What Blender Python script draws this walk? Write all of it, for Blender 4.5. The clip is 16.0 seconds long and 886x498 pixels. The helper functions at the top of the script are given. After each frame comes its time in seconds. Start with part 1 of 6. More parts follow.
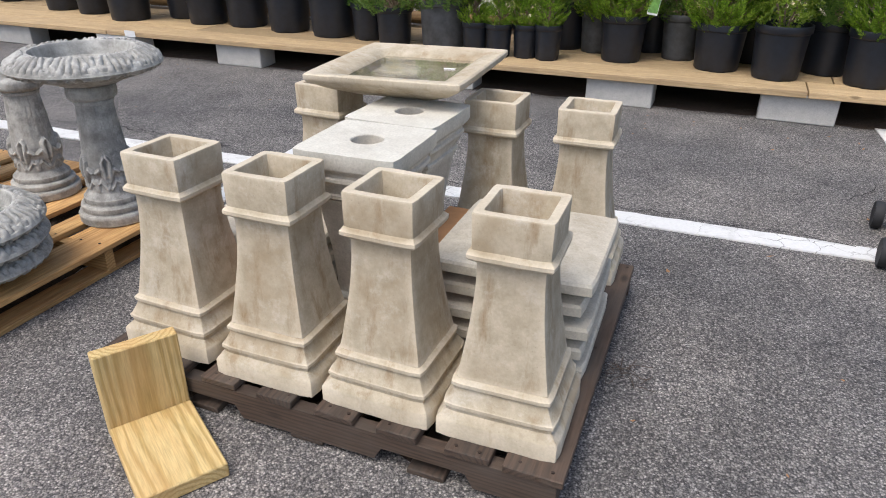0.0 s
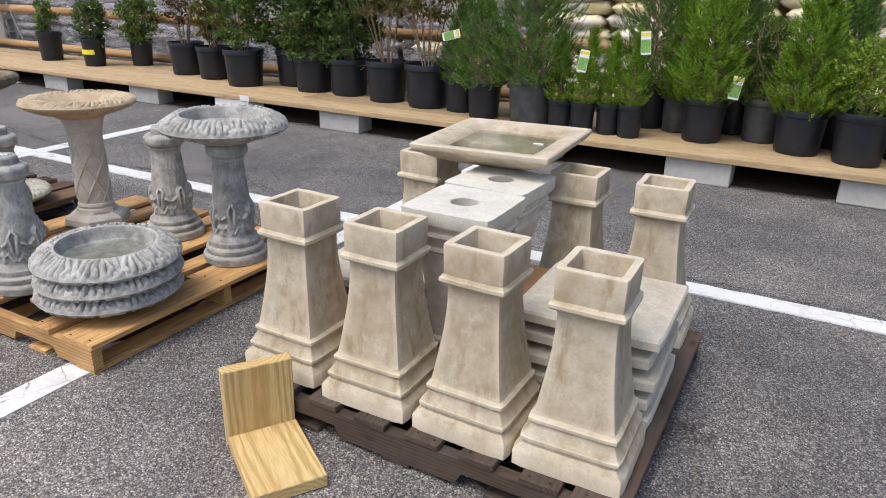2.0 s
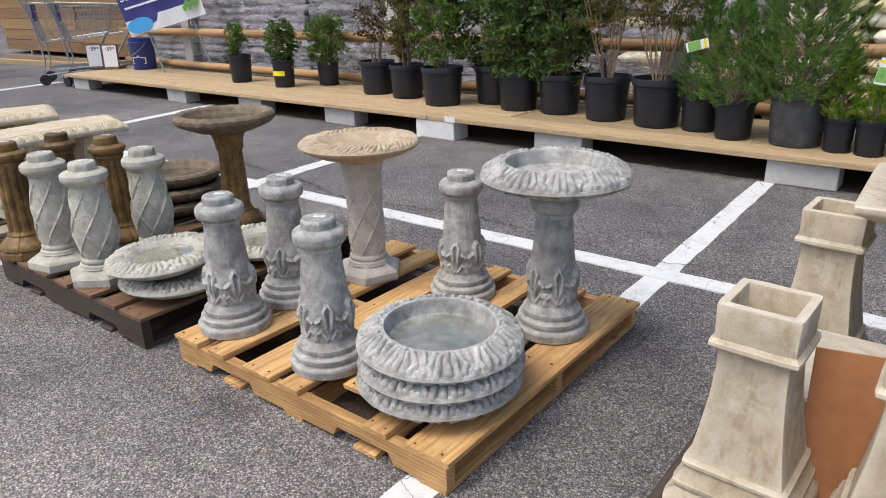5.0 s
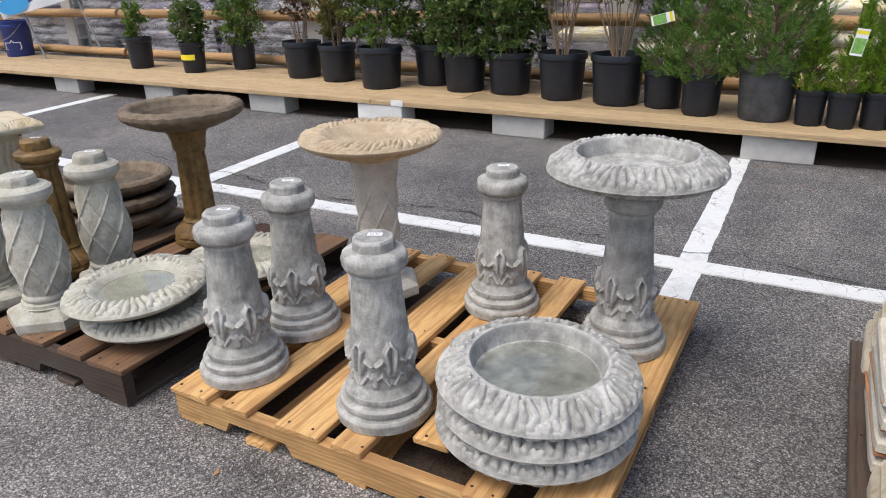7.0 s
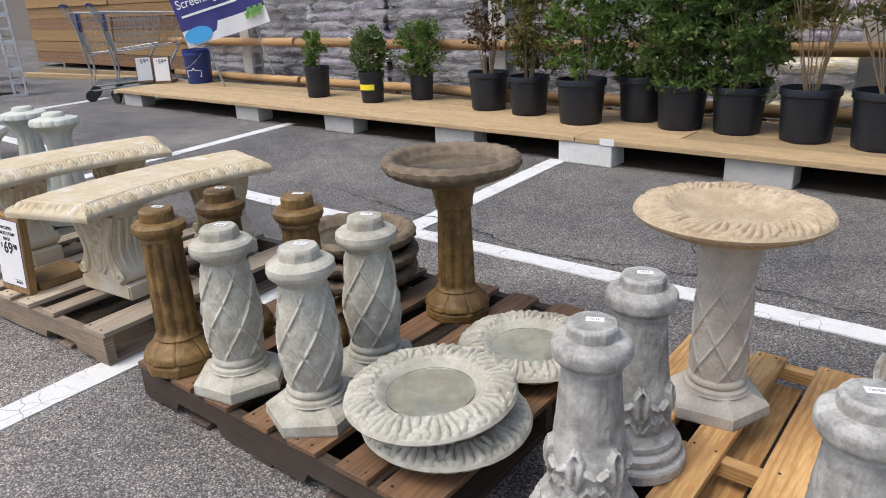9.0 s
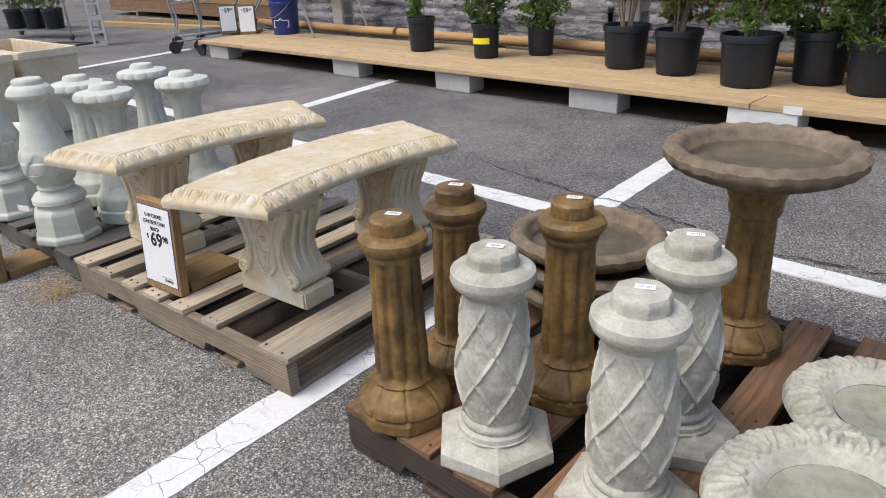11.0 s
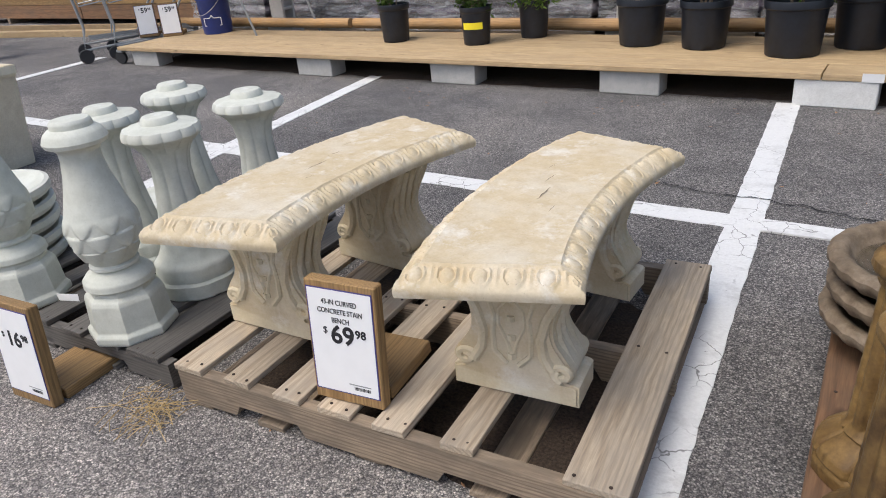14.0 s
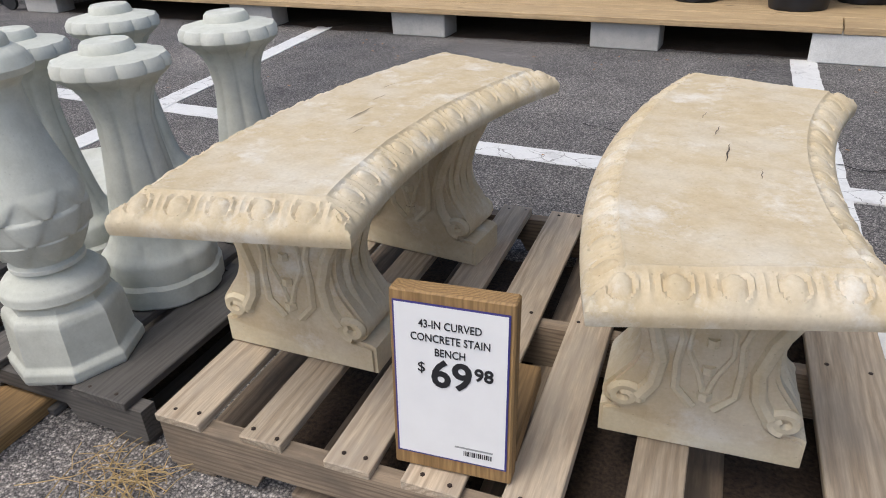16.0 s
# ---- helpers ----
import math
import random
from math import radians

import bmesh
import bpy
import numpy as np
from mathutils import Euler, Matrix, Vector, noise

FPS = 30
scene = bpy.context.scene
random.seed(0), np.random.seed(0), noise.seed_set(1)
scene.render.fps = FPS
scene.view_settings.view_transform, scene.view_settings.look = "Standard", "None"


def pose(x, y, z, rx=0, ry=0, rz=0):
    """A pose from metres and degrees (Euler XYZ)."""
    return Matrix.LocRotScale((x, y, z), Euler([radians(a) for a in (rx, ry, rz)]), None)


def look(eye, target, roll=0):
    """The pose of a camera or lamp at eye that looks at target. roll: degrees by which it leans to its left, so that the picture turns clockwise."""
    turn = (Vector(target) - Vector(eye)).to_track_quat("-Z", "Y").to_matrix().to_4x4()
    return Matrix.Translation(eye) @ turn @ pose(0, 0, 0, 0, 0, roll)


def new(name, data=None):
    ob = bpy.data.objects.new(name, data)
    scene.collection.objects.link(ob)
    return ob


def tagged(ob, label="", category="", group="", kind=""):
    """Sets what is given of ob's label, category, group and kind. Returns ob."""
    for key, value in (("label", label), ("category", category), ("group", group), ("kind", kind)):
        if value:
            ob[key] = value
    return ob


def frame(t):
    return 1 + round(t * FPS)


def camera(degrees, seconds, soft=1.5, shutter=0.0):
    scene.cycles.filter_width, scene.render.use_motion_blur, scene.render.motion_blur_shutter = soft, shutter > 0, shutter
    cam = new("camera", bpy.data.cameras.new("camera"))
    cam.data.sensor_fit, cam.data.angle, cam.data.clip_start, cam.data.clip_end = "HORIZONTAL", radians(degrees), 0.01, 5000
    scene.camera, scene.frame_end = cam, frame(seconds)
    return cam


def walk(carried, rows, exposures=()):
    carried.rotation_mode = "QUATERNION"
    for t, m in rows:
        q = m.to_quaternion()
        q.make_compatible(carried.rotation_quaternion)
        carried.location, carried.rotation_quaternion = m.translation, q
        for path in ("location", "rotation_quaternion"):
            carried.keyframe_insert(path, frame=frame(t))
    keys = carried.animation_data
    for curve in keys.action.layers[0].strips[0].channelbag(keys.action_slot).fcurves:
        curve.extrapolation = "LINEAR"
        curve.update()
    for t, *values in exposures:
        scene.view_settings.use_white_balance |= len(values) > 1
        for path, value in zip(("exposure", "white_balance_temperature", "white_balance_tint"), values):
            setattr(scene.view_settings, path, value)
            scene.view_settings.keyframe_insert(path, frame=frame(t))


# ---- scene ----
cam = camera(65.4, 16.0, 1.0)
PATH = [
    (0, (-0.782, 1.354, 1.147), (-1.455, 3.012, 0.254), 0.4),
    (0.5, (-0.727, 1.202, 1.155), (-1.45, 2.84, 0.263), 1.7),
    (1, (-0.724, 1.204, 1.17), (-1.491, 2.844, 0.321), 1.5),
    (1.5, (-0.72, 1.174, 1.184), (-1.539, 2.82, 0.396), 1.1),
    (2, (-0.727, 1.129, 1.208), (-1.621, 2.766, 0.487), 1.4),
    (2.5, (-0.767, 1.099, 1.22), (-1.767, 2.697, 0.554), 1.6),
    (3, (-0.901, 1.108, 1.206), (-2.005, 2.65, 0.57), 1.6),
    (3.5, (-1.107, 1.182, 1.213), (-2.293, 2.668, 0.591), 1.1),
    (4, (-1.316, 1.196, 1.203), (-2.545, 2.644, 0.578), 0.2),
    (4.2, (-1.384, 1.173, 1.242), (-2.629, 2.602, 0.603), -0.7),
    (6.3, (-2.143, 1.159, 1.213), (-3.087, 2.738, 0.429), -1.8),
    (6.5, (-2.181, 1.159, 1.206), (-3.095, 2.754, 0.419), -1.7),
    (7, (-2.323, 1.207, 1.205), (-3.249, 2.806, 0.438), -1.7),
    (7.5, (-2.491, 1.302, 1.211), (-3.509, 2.858, 0.476), -2.5),
    (8, (-2.71, 1.305, 1.223), (-3.823, 2.813, 0.524), -3.4),
    (8.5, (-2.946, 1.311, 1.224), (-4.126, 2.78, 0.555), -3.0),
    (10.8, (-3.903, 1.339, 1.204), (-5.159, 2.656, 0.374), -2.5),
    (11, (-4.01, 1.348, 1.203), (-5.292, 2.651, 0.393), -2.7),
    (11.5, (-4.238, 1.32, 1.179), (-5.549, 2.601, 0.378), -3.1),
    (12, (-4.426, 1.213, 1.209), (-5.733, 2.492, 0.399), -4.0),
    (12.5, (-4.587, 1.167, 1.214), (-5.871, 2.465, 0.397), -4.9),
    (13, (-4.792, 1.193, 1.232), (-6.042, 2.52, 0.41), -5.5),
    (13.5, (-5.011, 1.199, 1.207), (-6.176, 2.593, 0.37), -5.4),
    (14, (-5.196, 1.217, 1.203), (-6.237, 2.69, 0.338), -5.2),
    (14.5, (-5.392, 1.321, 1.157), (-6.365, 2.828, 0.272), -6.0),
    (15, (-5.585, 1.396, 1.132), (-6.516, 2.923, 0.237), -6.1),
    (15.5, (-5.777, 1.441, 1.081), (-6.655, 2.99, 0.169), -4.4),
    (16, (-5.836, 1.476, 0.998), (-6.645, 3.036, 0.042), -2.5),
]
walk(cam, [(t, look(eye, target, roll)) for t, eye, target, roll in PATH],
     exposures=[(0.0, 0.57, 6650, 9), (8.0, 0.52, 6650, 9), (13.0, 0.49, 6650, 9), (16.0, 0.30, 6650, 9)])

# ---- daylight: a bright overcast sky ----
world = bpy.data.worlds.new("overcast_sky")
scene.world = world
world.use_nodes = True
wn = world.node_tree.nodes
sky = wn.new("ShaderNodeTexSky")
sky.sky_type = "NISHITA"
sky.sun_disc = False
sky.sun_elevation = radians(58)
sky.sun_rotation = radians(200)
sky.air_density, sky.dust_density, sky.ozone_density = 1.0, 3.2, 1.5
wn["Background"].inputs["Strength"].default_value = 0.15
world.node_tree.links.new(sky.outputs[0], wn["Background"].inputs[0])
sun = new("sun", bpy.data.lights.new("sun", "SUN"))
sun.data.energy, sun.data.angle, sun.data.color = 1.3, radians(30), (1.0, 0.985, 0.96)
sun.matrix_world = look((0, 0, 20), (3.0, 8.0, 0))


# ---- materials ----
def material(name):
    m = bpy.data.materials.new(name)
    m.use_nodes = True
    n, l = m.node_tree.nodes, m.node_tree.links
    return m, n, l, n["Principled BSDF"]


def noise_node(n, l, vec, scale, detail=6.0, rough=0.6):
    t = n.new("ShaderNodeTexNoise")
    t.inputs["Scale"].default_value, t.inputs["Detail"].default_value, t.inputs["Roughness"].default_value = scale, detail, rough
    l.new(vec, t.inputs["Vector"])
    return t


def ramp(n, l, src, stops):
    r = n.new("ShaderNodeValToRGB")
    e = r.color_ramp.elements
    while len(e) < len(stops):
        e.new(0.5)
    for el, (p, c) in zip(e, stops):
        el.position, el.color = p, (*c, 1) if len(c) == 3 else c
    l.new(src, r.inputs[0])
    return r.outputs[0]


def mix(n, l, fac, a, b, how="MIX"):
    m = n.new("ShaderNodeMix")
    m.data_type, m.blend_type = "RGBA", how
    for sock, v in ((m.inputs[0], fac), (m.inputs[6], a), (m.inputs[7], b)):
        if isinstance(v, (int, float)):
            sock.default_value = v
        elif isinstance(v, tuple):
            sock.default_value = (*v, 1)
        else:
            l.new(v, sock)
    return m.outputs[2]


def bump(n, l, bsdf, height, strength, distance):
    b = n.new("ShaderNodeBump")
    b.inputs["Strength"].default_value, b.inputs["Distance"].default_value = strength, distance
    l.new(height, b.inputs["Height"])
    l.new(b.outputs[0], bsdf.inputs["Normal"])


def coords(n, l, spread=True, stretch=(1, 1, 1)):
    """Object coordinates, shifted for each object."""
    tc, mp = n.new("ShaderNodeTexCoord"), n.new("ShaderNodeMapping")
    l.new(tc.outputs["Object"], mp.inputs["Vector"])
    mp.inputs["Scale"].default_value = stretch
    if spread:
        info, mul = n.new("ShaderNodeObjectInfo"), n.new("ShaderNodeMath")
        mul.operation = "MULTIPLY"
        mul.inputs[1].default_value = 37.0
        l.new(info.outputs["Random"], mul.inputs[0])
        l.new(mul.outputs[0], mp.inputs["Location"])
    return mp.outputs[0]


def concrete(name, light, dark, stain, stain_amount=0.5, pit=0.5, rough=0.85, drip=None, drip_amount=0.0, chalk=None, chalk_amount=0.0, worn=0.45, grain=0.14):
    m, n, l, b = material(name)
    v = coords(n, l)
    big, mid, fine = noise_node(n, l, v, 5, 8), noise_node(n, l, v, 22, 8, 0.65), noise_node(n, l, v, 160, 4)
    c = mix(n, l, ramp(n, l, mid.outputs[0], [(0.36, (0, 0, 0)), (0.64, (1, 1, 1))]), dark, light)
    s = ramp(n, l, big.outputs[0], [(0.48, (0, 0, 0)), (0.72, (stain_amount,) * 3)])
    c = mix(n, l, s, c, stain)
    if drip:
        d = noise_node(n, l, coords(n, l, True, (1, 1, 0.22)), 19, 7, 0.7)
        c = mix(n, l, ramp(n, l, d.outputs[0], [(0.52, (0, 0, 0)), (0.68, (drip_amount,) * 3)]), c, drip)
    if chalk:
        d = noise_node(n, l, v, 9, 9, 0.72)
        c = mix(n, l, ramp(n, l, d.outputs[0], [(0.53, (0, 0, 0)), (0.66, (chalk_amount,) * 3)]), c, chalk)
    geo = n.new("ShaderNodeNewGeometry")
    c = mix(n, l, ramp(n, l, geo.outputs["Pointiness"], [(0.515, (0, 0, 0)), (0.60, (worn,) * 3)]), c, tuple(min(0.78, x * 1.3 + 0.06) for x in light))
    g = ramp(n, l, fine.outputs[0], [(0.3, (1 - grain,) * 3), (0.65, (1 + grain * 0.4,) * 3)])
    c = mix(n, l, 1.0, c, g, "MULTIPLY")
    vor = n.new("ShaderNodeTexVoronoi")
    vor.inputs["Scale"].default_value = 70
    l.new(v, vor.inputs["Vector"])
    pits = ramp(n, l, vor.outputs["Distance"], [(0.05, (1 - pit,) * 3), (0.13, (1, 1, 1))])
    c = mix(n, l, 1.0, c, mix(n, l, 0.35, (1, 1, 1), pits), "MULTIPLY")
    l.new(c, b.inputs["Base Color"])
    b.inputs["Roughness"].default_value = rough
    b.inputs["Specular IOR Level"].default_value = 0.3
    h = mix(n, l, 0.5, mid.outputs[0], mix(n, l, 0.5, fine.outputs[0], pits))
    bump(n, l, b, h, 0.25 + 2.0 * grain, 0.004)
    return m


def timber(name, light, dark, grey=(0.3, 0.28, 0.25), weather=0.3, ring=9.0, rough=0.75):
    """Sawn wood whose grain runs along x: growth rings about an axis off the board, fibres, blotches."""
    m, n, l, b = material(name)
    tc, mp, info = n.new("ShaderNodeTexCoord"), n.new("ShaderNodeMapping"), n.new("ShaderNodeObjectInfo")
    l.new(tc.outputs["Object"], mp.inputs["Vector"])
    mp.inputs["Scale"].default_value = (0.12, 1, 1)
    off = n.new("ShaderNodeVectorMath")
    off.operation = "MULTIPLY_ADD"
    l.new(info.outputs["Random"], off.inputs[0])
    off.inputs[1].default_value, off.inputs[2].default_value = (9.0, 0.12, 0.05), (0.0, -0.06, 0.035)
    l.new(off.outputs[0], mp.inputs["Location"])
    v = mp.outputs[0]
    w = n.new("ShaderNodeTexWave")
    w.wave_type, w.rings_direction = "RINGS", "X"
    w.inputs["Scale"].default_value, w.inputs["Distortion"].default_value = ring * 3.2, 5.0
    w.inputs["Detail"].default_value, w.inputs["Detail Scale"].default_value = 2, 1.2
    l.new(v, w.inputs["Vector"])
    fibre, blot = noise_node(n, l, coords(n, l, True, (1, 16, 16)), 16, 6), noise_node(n, l, coords(n, l, True, (1, 2.5, 2.5)), 4, 7, 0.65)
    c = mix(n, l, ramp(n, l, w.outputs["Fac"], [(0.35, (0, 0, 0)), (0.95, (0.62, 0.62, 0.62))]), light, dark)
    c = mix(n, l, 0.55, c, ramp(n, l, fibre.outputs[0], [(0.3, (0.4,) * 3), (0.7, (1.15,) * 3)]), "MULTIPLY")
    c = mix(n, l, ramp(n, l, blot.outputs[0], [(0.40, (0, 0, 0)), (0.66, (weather,) * 3)]), c, grey)
    c = mix(n, l, 1.0, c, ramp(n, l, info.outputs["Random"], [(0, (0.68, 0.67, 0.66)), (1, (1.14, 1.12, 1.1))]), "MULTIPLY")
    knot = n.new("ShaderNodeTexVoronoi")
    knot.inputs["Scale"].default_value = 7
    l.new(coords(n, l, True, (0.45, 1, 1)), knot.inputs["Vector"])
    c = mix(n, l, ramp(n, l, knot.outputs["Distance"], [(0.05, (0.75,) * 3), (0.11, (0, 0, 0))]), c, tuple(x * 0.35 for x in dark))
    l.new(c, b.inputs["Base Color"])
    b.inputs["Roughness"].default_value = rough
    bump(n, l, b, mix(n, l, 0.3, fibre.outputs[0], w.outputs["Fac"]), 0.35, 0.002)
    return m


def plain(name, color, rough=0.5, metal=0.0, vary=0.12, scale=30.0, bumpy=0.15, clear=0.0):
    m, n, l, b = material(name)
    t = noise_node(n, l, coords(n, l), scale, 6)
    lo, hi = tuple(x * (1 - vary) for x in color), tuple(min(1, x * (1 + vary)) for x in color)
    l.new(ramp(n, l, t.outputs[0], [(0.3, lo), (0.7, hi)]), b.inputs["Base Color"])
    b.inputs["Roughness"].default_value, b.inputs["Metallic"].default_value = rough, metal
    b.inputs["Coat Weight"].default_value = clear
    bump(n, l, b, t.outputs[0], bumpy, 0.004)
    return m


def foliage(name, a, b_, c_):
    """Leaves: three greens that change from leaf to leaf."""
    m, n, l, b = material(name)
    g = n.new("ShaderNodeNewGeometry")
    col = ramp(n, l, g.outputs["Random Per Island"], [(0.0, a), (0.5, b_), (1.0, c_)])
    l.new(col, b.inputs["Base Color"])
    b.inputs["Roughness"].default_value = 0.5
    b.inputs["Specular IOR Level"].default_value = 0.35
    tr = n.new("ShaderNodeBsdfTranslucent")
    l.new(col, tr.inputs["Color"])
    ms = n.new("ShaderNodeMixShader")
    ms.inputs[0].default_value = 0.42
    l.new(b.outputs[0], ms.inputs[1])
    l.new(tr.outputs[0], ms.inputs[2])
    l.new(ms.outputs[0], n["Material Output"].inputs[0])
    return m


def asphalt_material():
    m, n, l, b = material("asphalt")
    v = coords(n, l, False)
    vor = n.new("ShaderNodeTexVoronoi")
    vor.inputs["Scale"].default_value = 175
    l.new(v, vor.inputs["Vector"])
    vor2 = n.new("ShaderNodeTexVoronoi")
    vor2.inputs["Scale"].default_value = 330
    l.new(v, vor2.inputs["Vector"])
    sep = n.new("ShaderNodeSeparateColor")
    l.new(vor.outputs["Color"], sep.inputs[0])
    stone = ramp(n, l, sep.outputs[0], [(0.0, (0.045, 0.045, 0.05)), (0.35, (0.10, 0.10, 0.105)), (0.60, (0.21, 0.205, 0.20)), (0.85, (0.37, 0.355, 0.34)), (1.0, (0.58, 0.56, 0.535))])
    sep2 = n.new("ShaderNodeSeparateColor")
    l.new(vor2.outputs["Color"], sep2.inputs[0])
    grit = ramp(n, l, sep2.outputs[0], [(0.0, (0.06, 0.06, 0.063)), (0.6, (0.185, 0.18, 0.178)), (1.0, (0.50, 0.48, 0.465))])
    c = mix(n, l, 0.45, stone, grit)
    tar = ramp(n, l, vor.outputs["Distance"], [(0.30, (1, 1, 1)), (0.62, (0.5, 0.5, 0.5))])
    c = mix(n, l, 1.0, c, tar, "MULTIPLY")
    big, mid = noise_node(n, l, v, 0.9, 6, 0.55), noise_node(n, l, v, 4.5, 6)
    c = mix(n, l, 1.0, c, ramp(n, l, big.outputs[0], [(0.30, (0.74, 0.735, 0.75)), (0.5, (1.06, 1.03, 1.01)), (0.70, (1.5, 1.43, 1.36))]), "MULTIPLY")
    c = mix(n, l, 1.0, c, ramp(n, l, mid.outputs[0], [(0.3, (0.82,) * 3), (0.7, (1.2,) * 3)]), "MULTIPLY")
    place = n.new("ShaderNodeSeparateXYZ")
    l.new(v, place.inputs[0])
    edge = n.new("ShaderNodeMath")
    edge.operation = "MULTIPLY_ADD"
    l.new(big.outputs[0], edge.inputs[0])
    edge.inputs[1].default_value = 1.6
    l.new(place.outputs["Y"], edge.inputs[2])
    worn = n.new("ShaderNodeMapRange")
    worn.inputs["From Min"].default_value, worn.inputs["From Max"].default_value = 3.3, 2.3
    l.new(edge.outputs[0], worn.inputs["Value"])
    c = mix(n, l, worn.outputs[0], c, mix(n, l, 1.0, c, (1.62, 1.56, 1.50), "MULTIPLY"))
    l.new(c, b.inputs["Base Color"])
    b.inputs["Roughness"].default_value = 0.85
    b.inputs["Specular IOR Level"].default_value = 0.25
    h = mix(n, l, 0.4, ramp(n, l, vor.outputs["Distance"], [(0.0, (1, 1, 1)), (0.7, (0, 0, 0))]), ramp(n, l, vor2.outputs["Distance"], [(0.0, (1, 1, 1)), (0.7, (0, 0, 0))]))
    bump(n, l, b, h, 0.8, 0.004)
    return m


def line_paint():
    m, n, l, b = material("line_paint")
    v = coords(n, l, False)
    grain, wear = noise_node(n, l, v, 90, 5), noise_node(n, l, v, 7, 8, 0.7)
    c = mix(n, l, ramp(n, l, wear.outputs[0], [(0.52, (0, 0, 0)), (0.72, (0.6,) * 3)]), (0.78, 0.78, 0.77), (0.42, 0.41, 0.4))
    c = mix(n, l, 0.25, c, grain.outputs[0], "MULTIPLY")
    web = n.new("ShaderNodeTexVoronoi")
    web.feature = "DISTANCE_TO_EDGE"
    web.inputs["Scale"].default_value = 11
    warp = noise_node(n, l, v, 5, 4)
    l.new(mix(n, l, 0.12, v, warp.outputs["Color"]), web.inputs["Vector"])
    gap = ramp(n, l, web.outputs["Distance"], [(0.006, (1, 1, 1)), (0.022, (0, 0, 0))])
    some = ramp(n, l, noise_node(n, l, v, 3, 4).outputs[0], [(0.46, (0, 0, 0)), (0.58, (0.8,) * 3)])
    c = mix(n, l, mix(n, l, 1.0, gap, some, "MULTIPLY"), c, (0.10, 0.095, 0.09))
    chip = ramp(n, l, noise_node(n, l, v, 34, 6, 0.7).outputs[0], [(0.66, (0, 0, 0)), (0.70, (0.75,) * 3)])
    c = mix(n, l, chip, c, (0.16, 0.155, 0.15))
    l.new(c, b.inputs["Base Color"])
    b.inputs["Roughness"].default_value = 0.7
    bump(n, l, b, grain.outputs[0], 0.7, 0.004)
    return m


def clear_film(name, tint, rough, weight):
    m, n, l, b = material(name)
    t = noise_node(n, l, coords(n, l, True, (0.6, 1, 3.5)), 7, 6, 0.7)
    b.inputs["Base Color"].default_value = (*tint, 1)
    b.inputs["Roughness"].default_value = rough
    bump(n, l, b, t.outputs[0], 1.0, 0.06)
    tr, ms = n.new("ShaderNodeBsdfTransparent"), n.new("ShaderNodeMixShader")
    fac = ramp(n, l, t.outputs[0], [(0.45, (weight * 0.5,) * 3), (0.7, (weight * 1.6,) * 3)])
    l.new(fac, ms.inputs[0])
    l.new(tr.outputs[0], ms.inputs[1])
    l.new(b.outputs[0], ms.inputs[2])
    l.new(ms.outputs[0], n["Material Output"].inputs[0])
    return m


def water_material():
    m, n, l, b = material("water")
    b.inputs["Transmission Weight"].default_value = 1.0
    b.inputs["Roughness"].default_value, b.inputs["IOR"].default_value = 0.03, 1.33
    b.inputs["Base Color"].default_value = (0.94, 0.96, 0.93, 1)
    return m


ASPHALT, PAINT, WATER = asphalt_material(), line_paint(), water_material()
GREY_STONE = concrete("grey_cast_stone", (0.47, 0.46, 0.43), (0.25, 0.245, 0.228), (0.14, 0.135, 0.122), 0.6, 0.5, 0.75, (0.15, 0.145, 0.135), 0.5, (0.62, 0.61, 0.58), 0.65, 0.7, 0.12)
BUFF_STONE = concrete("buff_cast_stone", (0.515, 0.45, 0.345), (0.395, 0.335, 0.24), (0.31, 0.225, 0.13), 0.6, 0.5, 0.85, (0.26, 0.17, 0.085), 0.75, (0.62, 0.58, 0.50), 0.5, 0.7, 0.08)
PALE_STONE = concrete("pale_cast_stone", (0.58, 0.545, 0.48), (0.46, 0.425, 0.365), (0.35, 0.31, 0.25), 0.4)
CAP_STONE = concrete("pale_buff_cast_stone", (0.56, 0.515, 0.43), (0.45, 0.40, 0.32), (0.33, 0.27, 0.19), 0.4)
BROWN_STONE = concrete("brown_cast_stone", (0.27, 0.165, 0.058), (0.13, 0.073, 0.026), (0.038, 0.022, 0.012), 0.75, 0.4, 0.5, (0.03, 0.018, 0.011), 0.6, None, 0, 0.15)
BROWN_BOWL_STONE = concrete("dull_brown_cast_stone", (0.23, 0.175, 0.12), (0.13, 0.095, 0.062), (0.07, 0.05, 0.035), 0.6, 0.4, 0.7, None, 0, (0.30, 0.25, 0.19), 0.4, 0.3)
IVORY_STONE = concrete("ivory_cast_stone", (0.54, 0.52, 0.45), (0.38, 0.36, 0.295), (0.27, 0.245, 0.19), 0.5, 0.5, 0.8, (0.27, 0.24, 0.17), 0.45, (0.62, 0.61, 0.55), 0.5)
SAND_STONE = concrete("sand_cast_stone", (0.60, 0.505, 0.355), (0.53, 0.425, 0.27), (0.66, 0.61, 0.51), 0.7, 0.5, 0.8, (0.44, 0.33, 0.19), 0.4, (0.72, 0.685, 0.61), 0.75, 0.3, 0.06)
BUFF_BOWL = concrete("tan_cast_stone", (0.53, 0.425, 0.295), (0.40, 0.305, 0.20), (0.33, 0.235, 0.14), 0.5, 0.5, 0.85, None, 0, (0.60, 0.515, 0.40), 0.5)
GREEN_STONE = concrete("green_grey_cast_stone", (0.61, 0.62, 0.555), (0.53, 0.54, 0.475), (0.38, 0.39, 0.34), 0.35, 0.35, 0.7, None, 0, None, 0, 0.3, 0.05)
